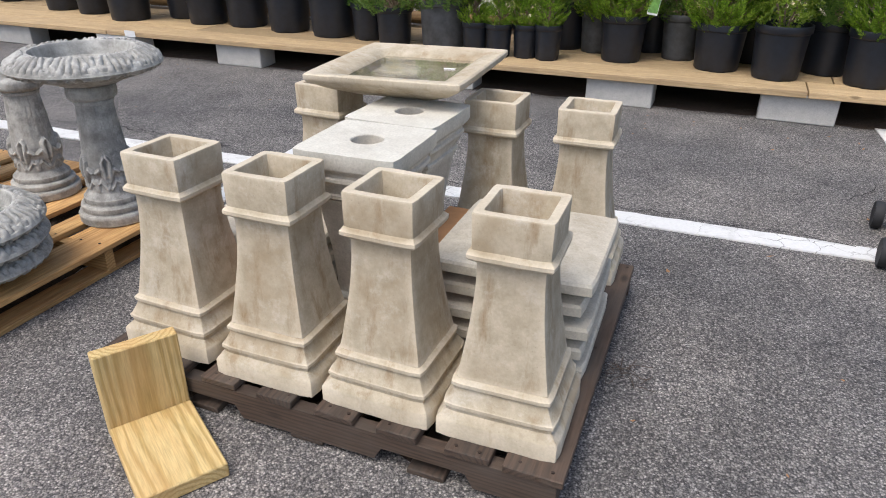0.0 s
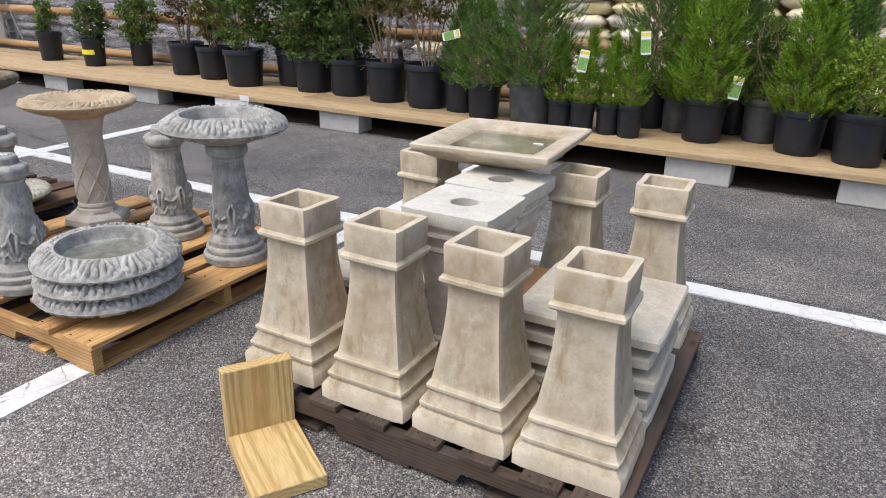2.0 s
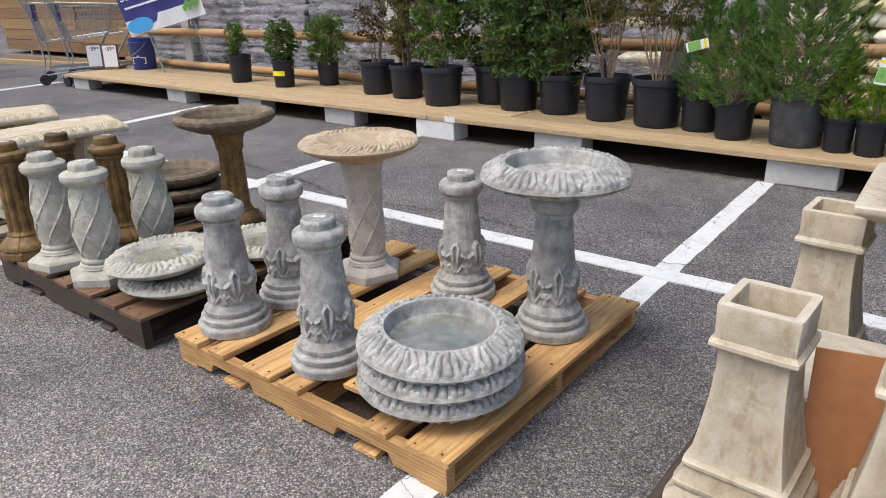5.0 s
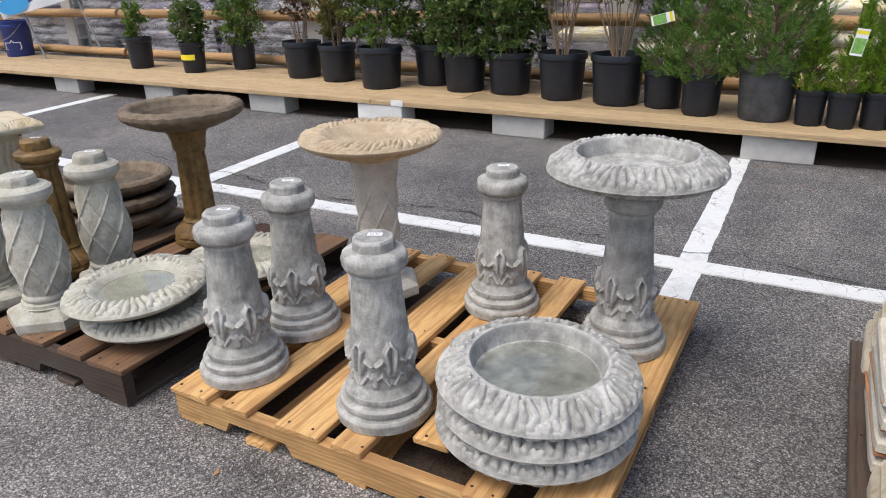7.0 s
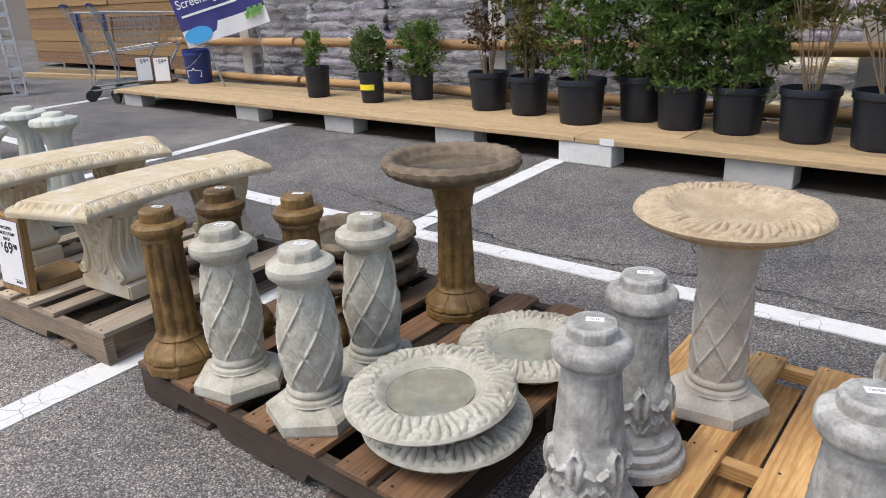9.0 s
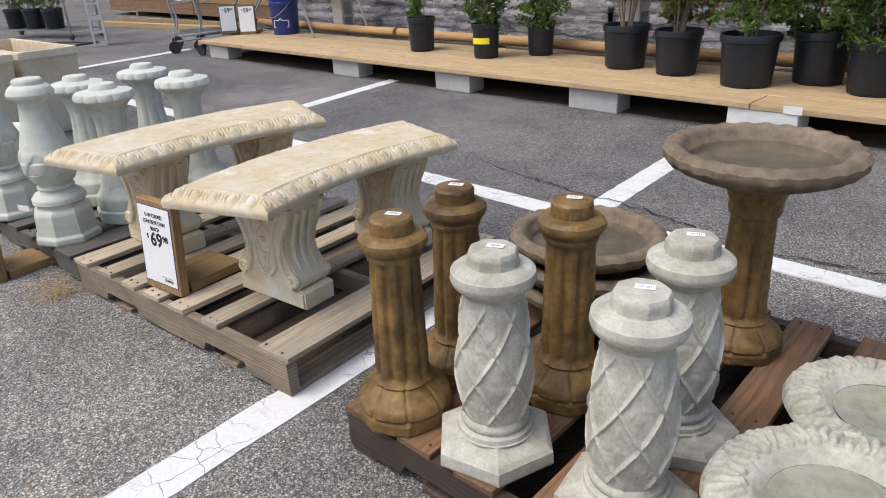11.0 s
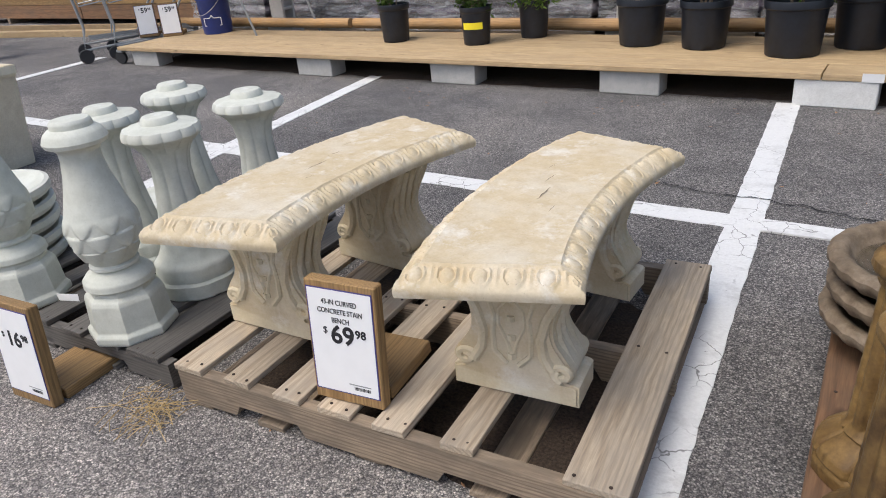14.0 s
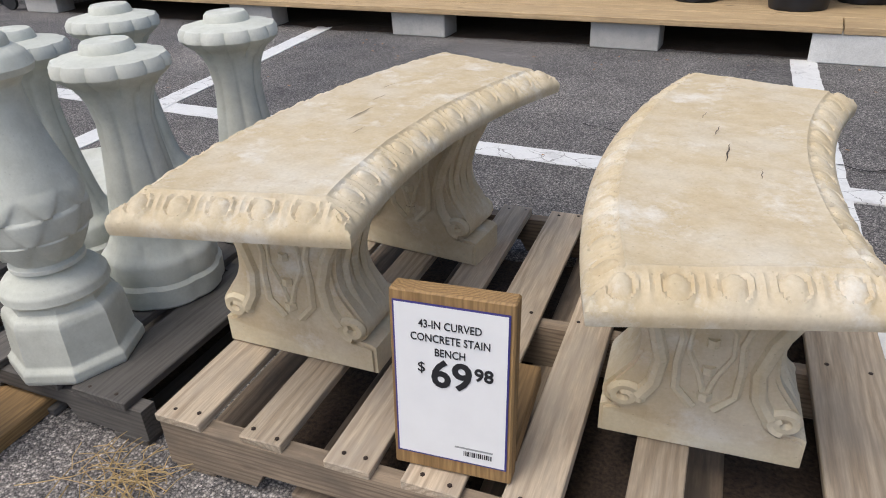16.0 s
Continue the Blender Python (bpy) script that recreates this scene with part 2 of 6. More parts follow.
BEIGE_STONE = concrete("beige_planter_stone", (0.72, 0.62, 0.46), (0.62, 0.51, 0.36), (0.50, 0.38, 0.23), 0.5)
BLOCK = concrete("concrete_block", (0.42, 0.41, 0.39), (0.30, 0.30, 0.29), (0.22, 0.215, 0.2), 0.5, 0.7)
WHITE_BLOCK = concrete("pale_concrete_block", (0.60, 0.60, 0.57), (0.50, 0.50, 0.47), (0.38, 0.39, 0.35), 0.4, 0.6)
NEW_WOOD = timber("new_pallet_wood", (0.76, 0.475, 0.20), (0.50, 0.245, 0.075), (0.33, 0.16, 0.06), 0.6)
OLD_WOOD = timber("weathered_pallet_wood", (0.58, 0.475, 0.35), (0.34, 0.26, 0.18), (0.34, 0.30, 0.25), 0.7)
# darker tone of the weathered pallet wood, for lower parts
LOWER_WOOD = timber("dark_lower_weathered_wood", (0.36, 0.28, 0.20), (0.17, 0.125, 0.085), (0.13, 0.105, 0.08), 0.8)
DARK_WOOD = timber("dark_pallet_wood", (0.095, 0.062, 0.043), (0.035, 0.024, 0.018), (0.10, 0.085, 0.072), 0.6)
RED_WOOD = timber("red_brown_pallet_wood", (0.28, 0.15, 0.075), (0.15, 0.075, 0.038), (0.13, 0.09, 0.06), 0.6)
BLACK_WOOD = timber("grey_black_pallet_wood", (0.13, 0.12, 0.11), (0.07, 0.065, 0.06), (0.17, 0.16, 0.15), 0.6)
LUMBER = timber("yellow_pine", (0.76, 0.59, 0.28), (0.42, 0.27, 0.07), (0.62, 0.36, 0.14), 0.5, 8)
TREATED = timber("treated_brown_lumber", (0.36, 0.22, 0.09), (0.20, 0.115, 0.045), (0.24, 0.16, 0.08), 0.4, 14)
DECKING = timber("platform_pine", (0.58, 0.43, 0.25), (0.43, 0.295, 0.145), (0.34, 0.24, 0.14), 0.6, 8)
ROUND_TIMBER = timber("landscape_timber", (0.52, 0.31, 0.13), (0.36, 0.19, 0.07), (0.36, 0.27, 0.18), 0.4, 6)
POT = plain("black_nursery_pot", (0.009, 0.012, 0.019), 0.45, 0, 0.3, 25, 0.1)
POT_GREY = plain("dusty_nursery_pot", (0.050, 0.054, 0.060), 0.6, 0, 0.5, 14, 0.1)
# potting soil, and the painted shade under pallets and platform
SOIL_AND_SHADE = plain("bark_soil_and_shade", (0.045, 0.03, 0.02), 0.95, 0, 0.7, 120, 1.0)
BARK = plain("grey_brown_bark", (0.22, 0.16, 0.11), 0.9, 0, 0.4, 60, 0.6)
PALE_BARK = plain("brown_twig_bark", (0.27, 0.19, 0.12), 0.9, 0, 0.3, 60, 0.5)
LEAF_DARK = foliage("dark_green_leaves", (0.045, 0.09, 0.02), (0.085, 0.15, 0.035), (0.16, 0.23, 0.06))
LEAF_MID = foliage("mid_green_leaves", (0.055, 0.11, 0.02), (0.10, 0.18, 0.03), (0.19, 0.28, 0.06))
LEAF_BRIGHT = foliage("bright_green_sprays", (0.085, 0.175, 0.017), (0.18, 0.325, 0.03), (0.36, 0.52, 0.06))
LEAF_BOX = foliage("yellow_green_leaves", (0.11, 0.19, 0.02), (0.21, 0.32, 0.035), (0.36, 0.45, 0.08))
LEAF_OLIVE = foliage("olive_leaves", (0.08, 0.10, 0.025), (0.14, 0.16, 0.04), (0.27, 0.18, 0.065))
LEAF_RED = foliage("reddish_leaves", (0.07, 0.03, 0.02), (0.12, 0.06, 0.03), (0.10, 0.11, 0.04))
LEAF_CONIFER = foliage("blue_green_sprays", (0.06, 0.13, 0.03), (0.115, 0.225, 0.045), (0.21, 0.34, 0.075))
PAPER = plain("white_paper", (0.80, 0.80, 0.80), 0.6, 0, 0.02, 20, 0.05)
INK = plain("black_ink", (0.015, 0.015, 0.018), 0.6, 0, 0.05)
NAVY = plain("navy_print", (0.045, 0.04, 0.20), 0.5, 0, 0.08, 6)
CYAN = plain("cyan_print", (0.06, 0.38, 0.75), 0.5, 0, 0.06, 6)
BLUE_PLASTIC = plain("blue_plastic", (0.012, 0.035, 0.19), 0.35, 0, 0.1)
YELLOW = plain("yellow_label", (0.85, 0.72, 0.03), 0.5, 0, 0.04)
TAG_GREEN = plain("green_print", (0.20, 0.42, 0.10), 0.4, 0, 0.3, 60)
STEEL = plain("galvanised_steel", (0.42, 0.43, 0.44), 0.38, 0.85, 0.15, 40)
RUBBER = plain("black_rubber", (0.02, 0.02, 0.022), 0.7, 0, 0.2)
GREY_PLASTIC = plain("grey_plastic", (0.30, 0.31, 0.31), 0.5, 0, 0.1)
CARDBOARD = plain("brown_cardboard", (0.36, 0.19, 0.09), 0.9, 0, 0.15, 15)
RUST_BOARD = plain("orange_cardboard", (0.45, 0.20, 0.09), 0.9, 0, 0.15, 15)
STRAW = plain("dry_straw", (0.42, 0.30, 0.14), 0.9, 0, 0.2)
CRACK = plain("tar_crack", (0.012, 0.011, 0.010), 0.95, 0, 0.4)
FLOWER = plain("white_petals", (0.75, 0.75, 0.68), 0.6, 0, 0.08)
GOLD_LEAF = plain("gold_petals", (0.65, 0.42, 0.05), 0.6, 0, 0.2)
NAIL = plain("rusty_nail", (0.05, 0.035, 0.028), 0.6, 0.5, 0.3)
BLOCKER_DARK = concrete("dark_blocker", (0.16, 0.14, 0.125), (0.11, 0.10, 0.09), (0.08, 0.07, 0.065), 0.5)
FILM = clear_film("stretch_film", (0.85, 0.86, 0.88), 0.16, 0.34)


def bag_plastic(name, a, b_, print_):
    m, n, l, b = material(name)
    v = coords(n, l)
    t, u = noise_node(n, l, v, 4, 5, 0.6), noise_node(n, l, v, 16, 6, 0.65)
    c = mix(n, l, ramp(n, l, t.outputs[0], [(0.42, (0, 0, 0)), (0.55, (1, 1, 1))]), a, b_)
    c = mix(n, l, ramp(n, l, u.outputs[0], [(0.58, (0, 0, 0)), (0.64, (0.8,) * 3)]), c, print_)
    l.new(c, b.inputs["Base Color"])
    b.inputs["Roughness"].default_value = 0.32
    bump(n, l, b, u.outputs[0], 0.8, 0.02)
    return m


BAG_GREY = bag_plastic("grey_mulch_bag", (0.10, 0.09, 0.11), (0.22, 0.20, 0.22), (0.42, 0.40, 0.42))
BAG_PURPLE = bag_plastic("purple_mulch_bag", (0.16, 0.13, 0.20), (0.30, 0.26, 0.32), (0.55, 0.52, 0.56))
BAG_WHITE = bag_plastic("white_soil_bag", (0.78, 0.75, 0.70), (0.80, 0.70, 0.42), (0.74, 0.52, 0.20))
BAG_BROWN = bag_plastic("brown_mulch_bag", (0.13, 0.07, 0.045), (0.20, 0.12, 0.08), (0.30, 0.2, 0.14))


# ---- building blocks ----
def mesh_from(bm, name, mat, smooth=False):
    me = bpy.data.meshes.new(name)
    bm.normal_update()
    bm.to_mesh(me)
    bm.free()
    me.materials.append(mat)
    if smooth:
        me.polygons.foreach_set("use_smooth", [True] * len(me.polygons))
        me.set_sharp_from_angle(angle=radians(38))
    return me


def part(name, data, mat=None, parent=None, label="", at=None, smooth=False):
    """Links a bmesh or a mesh as one object under a thing."""
    me = mesh_from(data, name, mat, smooth) if isinstance(data, bmesh.types.BMesh) else data
    ob = new(name, me)
    if parent is not None:
        ob.parent = parent
    if at is not None:
        ob.matrix_basis = at
    if label:
        ob["label"] = label
    return ob


def thing(name, m, label, category, group=""):
    ob = new(name)
    ob.empty_display_size = 0.1
    ob.matrix_basis = m
    return tagged(ob, label, category, group)


def box(sx, sy, sz, centre=(0, 0, 0), bevel=0.0, jitter=0.0, rng=None):
    bm = bmesh.new()
    bmesh.ops.create_cube(bm, size=1.0)
    for v in bm.verts:
        v.co = Vector((v.co.x * sx, v.co.y * sy, v.co.z * sz)) + Vector(centre)
        if jitter:
            v.co += Vector([rng.uniform(-jitter, jitter) for _ in range(3)])
    if bevel:
        bmesh.ops.bevel(bm, geom=bm.edges[:], offset=bevel, segments=1, affect="EDGES")
    return bm


def outline_solid(points, thick):
    """A solid with the outline (x, z) and a thickness along y, centred on y = 0."""
    bm = bmesh.new()
    a = [bm.verts.new((x, -thick / 2, z)) for x, z in points]
    b = [bm.verts.new((x, thick / 2, z)) for x, z in points]
    bm.faces.new(a)
    bm.faces.new(b[::-1])
    for i in range(len(points)):
        j = (i + 1) % len(points)
        bm.faces.new((a[j], a[i], b[i], b[j]))
    bmesh.ops.recalc_face_normals(bm, faces=bm.faces[:])
    return bm


def loft(rings, closed_start=True, closed_end=True):
    """Skins rings of equal numbers of points."""
    bm = bmesh.new()
    rows = [[bm.verts.new(p) for p in ring] for ring in rings]
    n = len(rows[0])
    for r, s in zip(rows, rows[1:]):
        for i in range(n):
            j = (i + 1) % n
            bm.faces.new((r[i], r[j], s[j], s[i]))
    if closed_start:
        bm.faces.new(rows[0][::-1])
    if closed_end:
        bm.faces.new(rows[-1])
    return bm


def square_ring(half, z, n=32, corner=0.06):
    """A rounded square of n points, by even steps of angle."""
    out = []
    for i in range(n):
        a = 2 * math.pi * i / n
        c, s = math.cos(a), math.sin(a)
        k = half / max(abs(c), abs(s))
        k = min(k, half * (1.414 - corner))
        out.append((k * c, k * s, z))
    return out


def circle_ring(r, z, n=32):
    return [(r * math.cos(2 * math.pi * i / n), r * math.sin(2 * math.pi * i / n), z) for i in range(n)]


def dense(profile, step):
    """More points along a profile of (r, z), by straight lines."""
    out = [profile[0]]
    for (r0, z0), (r1, z1) in zip(profile, profile[1:]):
        k = max(1, int(math.hypot(r1 - r0, z1 - z0) / step))
        out += [(r0 + (r1 - r0) * i / k, z0 + (z1 - z0) * i / k) for i in range(1, k + 1)]
    return out


def smooth_profile(points, n=6):
    """A rounder profile through the points (Catmull-Rom)."""
    p = [points[0], *points, points[-1]]
    out = []
    for i in range(1, len(p) - 2):
        for k in range(n):
            t = k / n
            out.append(tuple(0.5 * (2 * p[i][d] + (p[i + 1][d] - p[i - 1][d]) * t + (2 * p[i - 1][d] - 5 * p[i][d] + 4 * p[i + 1][d] - p[i + 2][d]) * t * t
                                    + (3 * p[i][d] - p[i - 1][d] - 3 * p[i + 1][d] + p[i + 2][d]) * t ** 3) for d in (0, 1)))
    return out + [points[-1]]


def lathe(profile, n=64, shape=None):
    """Turns a profile of (r, z); shape(angle, r, z) gives a changed (r, z)."""
    rings = []
    for r, z in profile:
        ring = []
        for i in range(n):
            a = 2 * math.pi * i / n
            rr, zz = shape(a, r, z) if shape else (r, z)
            ring.append((rr * math.cos(a), rr * math.sin(a), zz))
        rings.append(ring)
    return loft(rings)


def tube(points, r, n=6, taper=1.0):
    """A round bar along a line of points."""
    bm = bmesh.new()
    pts = [Vector(p) for p in points]
    rows = []
    for i, p in enumerate(pts):
        d = (pts[min(i + 1, len(pts) - 1)] - pts[max(i - 1, 0)]).normalized()
        u = d.orthogonal().normalized()
        if rows:
            u = (last - d * last.dot(d)).normalized()
        last = u
        w = d.cross(u)
        k = r * (1 + (taper - 1) * i / max(1, len(pts) - 1))
        rows.append([bm.verts.new(p + k * (math.cos(2 * math.pi * j / n) * u + math.sin(2 * math.pi * j / n) * w)) for j in range(n)])
    for a, b in zip(rows, rows[1:]):
        for j in range(n):
            bm.faces.new((a[j], a[(j + 1) % n], b[(j + 1) % n], b[j]))
    bm.faces.new(rows[0][::-1])
    bm.faces.new(rows[-1])
    return bm


def join(*bms):
    """One bmesh from several."""
    out = bmesh.new()
    for b in bms:
        me = bpy.data.meshes.new("piece")
        b.to_mesh(me)
        b.free()
        out.from_mesh(me)
        bpy.data.meshes.remove(me)
    return out


def moved(bm, m):
    bmesh.ops.transform(bm, matrix=m, verts=bm.verts[:])
    return bm


def lettering(text, size, mat, parent, at, name="lettering", bold=0.0, align="CENTER", widen=1.0):
    """Words as a thin mesh that faces -y, upright."""
    cu = bpy.data.curves.new(name, "FONT")
    cu.body, cu.size, cu.align_x, cu.extrude, cu.offset, cu.resolution_u = text, size, align, 0.0004, bold, 3
    tmp = new(name, cu)
    me = bpy.data.meshes.new_from_object(tmp.evaluated_get(bpy.context.evaluated_depsgraph_get()))
    bpy.data.objects.remove(tmp)
    bpy.data.curves.remove(cu)
    me.materials.clear()
    me.materials.append(mat)
    ob = part(name, me, None, parent, "", at @ pose(0, 0, 0, 90, 0, 0) @ Matrix.Diagonal((widen, 1, 1, 1)))
    return ob


# ---- ground ----
def ground():
    bm = bmesh.new()
    xs = [-60 + 120 * i / 60 for i in range(61)]
    grid = [[bm.verts.new((x, y, 0)) for x in xs] for y in xs]
    for r, s in zip(grid, grid[1:]):
        for i in range(60):
            bm.faces.new((r[i], r[i + 1], s[i + 1], s[i]))
    far = 1500
    c = [bm.verts.new((x * far, y * far, -0.02)) for x, y in ((-1, -1), (1, -1), (1, 1), (-1, 1))]
    bm.faces.new(c)
    ob = part("ground", bm, ASPHALT)
    tagged(ob, "worn grey asphalt car park with pale aggregate", "asphalt", kind="structure")


def stripe(x0, y0, x1, y1, width, seed):
    """A painted line with slightly ragged edges."""
    rng, top = random.Random(seed), 0.002 + 0.0006 * seed
    d = Vector((x1 - x0, y1 - y0))
    k = max(2, int(d.length / 0.06))
    side = Vector((-d.y, d.x)).normalized() * width / 2
    bm = bmesh.new()
    rows = []
    for i in range(k + 1):
        p = Vector((x0, y0)) + d * i / k
        a, b = p - side * (1 + rng.uniform(-0.06, 0.05)), p + side * (1 + rng.uniform(-0.06, 0.05))
        rows.append([bm.verts.new((*q, z)) for q, z in ((a, 0), (a, top), (b, top), (b, 0))])
    for r, s in zip(rows, rows[1:]):
        for i in range(3):
            bm.faces.new((r[i], r[i + 1], s[i + 1], s[i]))
    ob = part("parking_line", bm, PAINT)
    tagged(ob, "white painted parking line, cracked and worn", "road marking", "parking lines", "structure")


def crack(points, width, seed):
    rng = random.Random(seed)
    bm = bmesh.new()
    rows = []
    for (x0, y0), (x1, y1) in zip(points, points[1:]):
        k = max(2, int(math.hypot(x1 - x0, y1 - y0) / 0.035))
        for i in range(k):
            t = i / k
            p = Vector((x0 + (x1 - x0) * t + rng.uniform(-0.018, 0.018), y0 + (y1 - y0) * t + rng.uniform(-0.018, 0.018)))
            s = Vector((-(y1 - y0), x1 - x0)).normalized() * width * rng.uniform(0.2, 1)
            rows.append([bm.verts.new((*(p - s), 0.0075)), bm.verts.new((*(p + s), 0.0075))])
    for r, s in zip(rows, rows[1:]):
        bm.faces.new((r[0], s[0], s[1], r[1]))
    ob = part("asphalt_crack", bm, CRACK)
    tagged(ob, "dark jagged crack in the asphalt", "crack", "cracks", "structure")


ground()
stripe(-16.0, 3.88, -5.62, 3.955, 0.135, 1)
stripe(-5.62, 3.955, 2.4, 4.095, 0.118, 7)
stripe(-2.66, 0.6, -2.80, 5.85, 0.112, 2)
stripe(-5.395, 0.6, -5.785, 5.85, 0.135, 3)
stripe(-8.60, 3.2, -9.08, 5.95, 0.13, 4)
stripe(-12.95, 3.4, -13.45, 6.1, 0.14, 5)
stripe(0.22, 4.3, 0.12, 5.9, 0.11, 6)
crack([(-6.6, 4.35), (-5.9, 4.22), (-5.45, 4.2), (-4.9, 4.05), (-4.0, 4.2), (-3.1, 4.15)], 0.006, 1)
crack([(-2.85, 4.12), (-2.6, 4.2), (-2.2, 4.1), (-1.4, 4.15), (-0.2, 4.11)], 0.004, 2)
crack([(-1.5, 4.3), (-1.35, 4.6), (-1.42, 4.85), (-1.3, 5.1)], 0.004, 3)
crack([(-7.2, 1.75), (-6.9, 1.60), (-6.75, 1.70), (-6.35, 1.55), (-6.0, 1.35), (-5.75, 1.2)], 0.004, 4)
crack([(-4.3, 5.4), (-4.2, 5.0), (-4.32, 4.7), (-4.2, 4.4)], 0.003, 5)
crack([(-0.2, 4.6), (-0.05, 4.85), (0.1, 5.0)], 0.003, 6)


# ---- pallets ----
def pallet(m, width, depth, height, boards, mat, label, seed, bottom_mat=None):
    """Stringers run along x, deck boards along y. boards: rows of (centre x, width, near trim)."""
    rng = random.Random(seed)
    root = thing("wooden_pallet", m, label, "pallet", "wooden pallets")
    deck, low = 0.019, 0.016
    sh = height - deck - low
    w = width - 0.02
    notch = 0.035
    pts = [(-w / 2, 0), (-w / 2, sh), (w / 2, sh), (w / 2, 0)]
    for c in (w * 0.25, -w * 0.25):
        pts += [(c + 0.12, 0), (c + 0.10, notch), (c - 0.10, notch), (c - 0.12, 0)]
    # where bottom_mat is given, stringers and bottom boards are darker than the deck
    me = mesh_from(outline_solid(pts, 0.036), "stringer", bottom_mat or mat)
    for y in (-depth / 2 + 0.022, 0, depth / 2 - 0.022):
        part("stringer", me, None, root, "", pose(0, y + rng.uniform(-0.004, 0.004), low))
    for x, bw, trim in boards:
        bm = box(depth - trim, bw, deck, (0, 0, 0), 0.002, 0.002, rng)
        part("deck_board", bm, mat, root, "", pose(x, trim / 2 + rng.uniform(-0.004, 0.004), height - deck / 2, rng.uniform(-0.4, 0.4), 0, 90 + rng.uniform(-0.5, 0.5)))
        for y in (-depth / 2 + 0.022 + trim, 0, depth / 2 - 0.022):
            for dx in (-bw * 0.28, bw * 0.28):
                if bw > 0.08 or dx > 0:
                    part("nail", NAIL_MESH, None, root, "", pose(x + dx + rng.uniform(-0.008, 0.008), y + rng.uniform(-0.006, 0.006), height + 0.0005))
    for x in (-width / 2 + 0.06, -width / 4, 0, width / 4, width / 2 - 0.06):
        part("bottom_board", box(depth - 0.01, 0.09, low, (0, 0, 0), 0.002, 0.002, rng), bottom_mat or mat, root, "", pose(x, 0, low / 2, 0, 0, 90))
    return root


NAIL_MESH = mesh_from(lathe([(0.0, -0.001), (0.0045, -0.001), (0.0042, 0.0008), (0.0, 0.0012)], 6), "nail", NAIL)


def even_boards(width, count, bw, edge=None):
    edge = edge or bw
    xs = [-width / 2 + edge / 2] + [-width / 2 + edge + (width - 2 * edge) * (i + 0.5) / (count - 2) for i in range(count - 2)] + [width / 2 - edge / 2]
    return [(x, edge if i in (0, count - 1) else bw, 0.0) for i, x in enumerate(xs)]


DECK = 0.11
pallet(pose(-1.555, 2.905, 0), 1.22, 1.01, DECK, even_boards(1.22, 8, 0.10, 0.13), DARK_WOOD, "dark wet-looking wooden pallet under buff cast pedestals", 11)
pallet(pose(-3.235, 2.86, 0, 0, 0, 0.5), 1.24, 1.18, DECK, [(-0.55, 0.14, 0), (-0.37, 0.09, 0), (-0.16, 0.14, 0.0), (0.0, 0.09, 0), (0.17, 0.10, 0.12), (0.36, 0.09, 0), (0.545, 0.15, 0)], NEW_WOOD, "new yellow pine pallet under grey bird baths", 12)
RED_DECK = 0.136
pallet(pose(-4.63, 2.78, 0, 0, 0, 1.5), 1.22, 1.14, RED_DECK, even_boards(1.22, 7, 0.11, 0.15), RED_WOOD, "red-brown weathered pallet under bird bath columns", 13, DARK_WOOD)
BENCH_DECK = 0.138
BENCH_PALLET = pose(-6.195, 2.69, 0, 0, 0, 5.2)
pallet(BENCH_PALLET, 1.28, 1.06, BENCH_DECK, [(-0.585, 0.10, 0), (-0.405, 0.085, 0), (-0.235, 0.085, 0.0), (-0.085, 0.10, 0), (0.075, 0.09, 0.0), (0.255, 0.085, 0), (0.565, 0.14, 0)], OLD_WOOD, "weathered grey-brown pallet under curved benches", 14, LOWER_WOOD)
pallet(pose(-7.52, 2.63, 0, 0, 0, 3.5), 1.28, 1.10, DECK, even_boards(1.20, 7, 0.10, 0.14), BLACK_WOOD, "grey-black old pallet under baluster columns", 15)


# ---- square buff pedestals ----
def pedestal_meshes(hole, mat):
    """Plinth, shaft and collar of a flared square pedestal; hole: a round hole in its base."""
    n = 48
    plinth = [(0.138, 0.0), (0.138, 0.038), (0.135, 0.044), (0.121, 0.058), (0.121, 0.066), (0.125, 0.070), (0.125, 0.078), (0.121, 0.082), (0.107, 0.108),
              (0.107, 0.114), (0.111, 0.118), (0.111, 0.126), (0.106, 0.131), (0.098, 0.136)]
    shaft = smooth_profile([(0.101, 0.135), (0.090, 0.20), (0.079, 0.28), (0.073, 0.35), (0.072, 0.395), (0.074, 0.411)], 4)
    collar = [(0.070, 0.409), (0.086, 0.410), (0.091, 0.416), (0.091, 0.424), (0.086, 0.430), (0.082, 0.433), (0.0835, 0.508), (0.082, 0.512), (0.064, 0.512), (0.062, 0.508), (0.057, 0.424)]
    rings = [square_ring(h, z, n, 0.05) for h, z in plinth]
    if hole:
        rings = [circle_ring(0.040, 0.07, n), circle_ring(0.041, 0.003, n), circle_ring(0.044, 0.0, n)] + rings
    made = [("plinth", loft(rings)), ("shaft", loft([square_ring(h, z, n, 0.03) for h, z in shaft])), ("collar", loft([square_ring(h, z, n, 0.045) for h, z in collar]))]
    for _, bm in made:
        for v in bm.verts:
            v.co += v.co.normalized() * 0.0012 * noise.noise(v.co * 22)
    return [(name, mesh_from(bm, name, mat, True)) for name, bm in made]


PED, PED_HOLE = pedestal_meshes(False, BUFF_STONE), pedestal_meshes(True, PALE_STONE)


def pedestal(name, parts, m, label, group):
    root = thing(name, m, label, "pedestal", group)
    for part_name, me in parts:
        part(part_name, me, None, root)


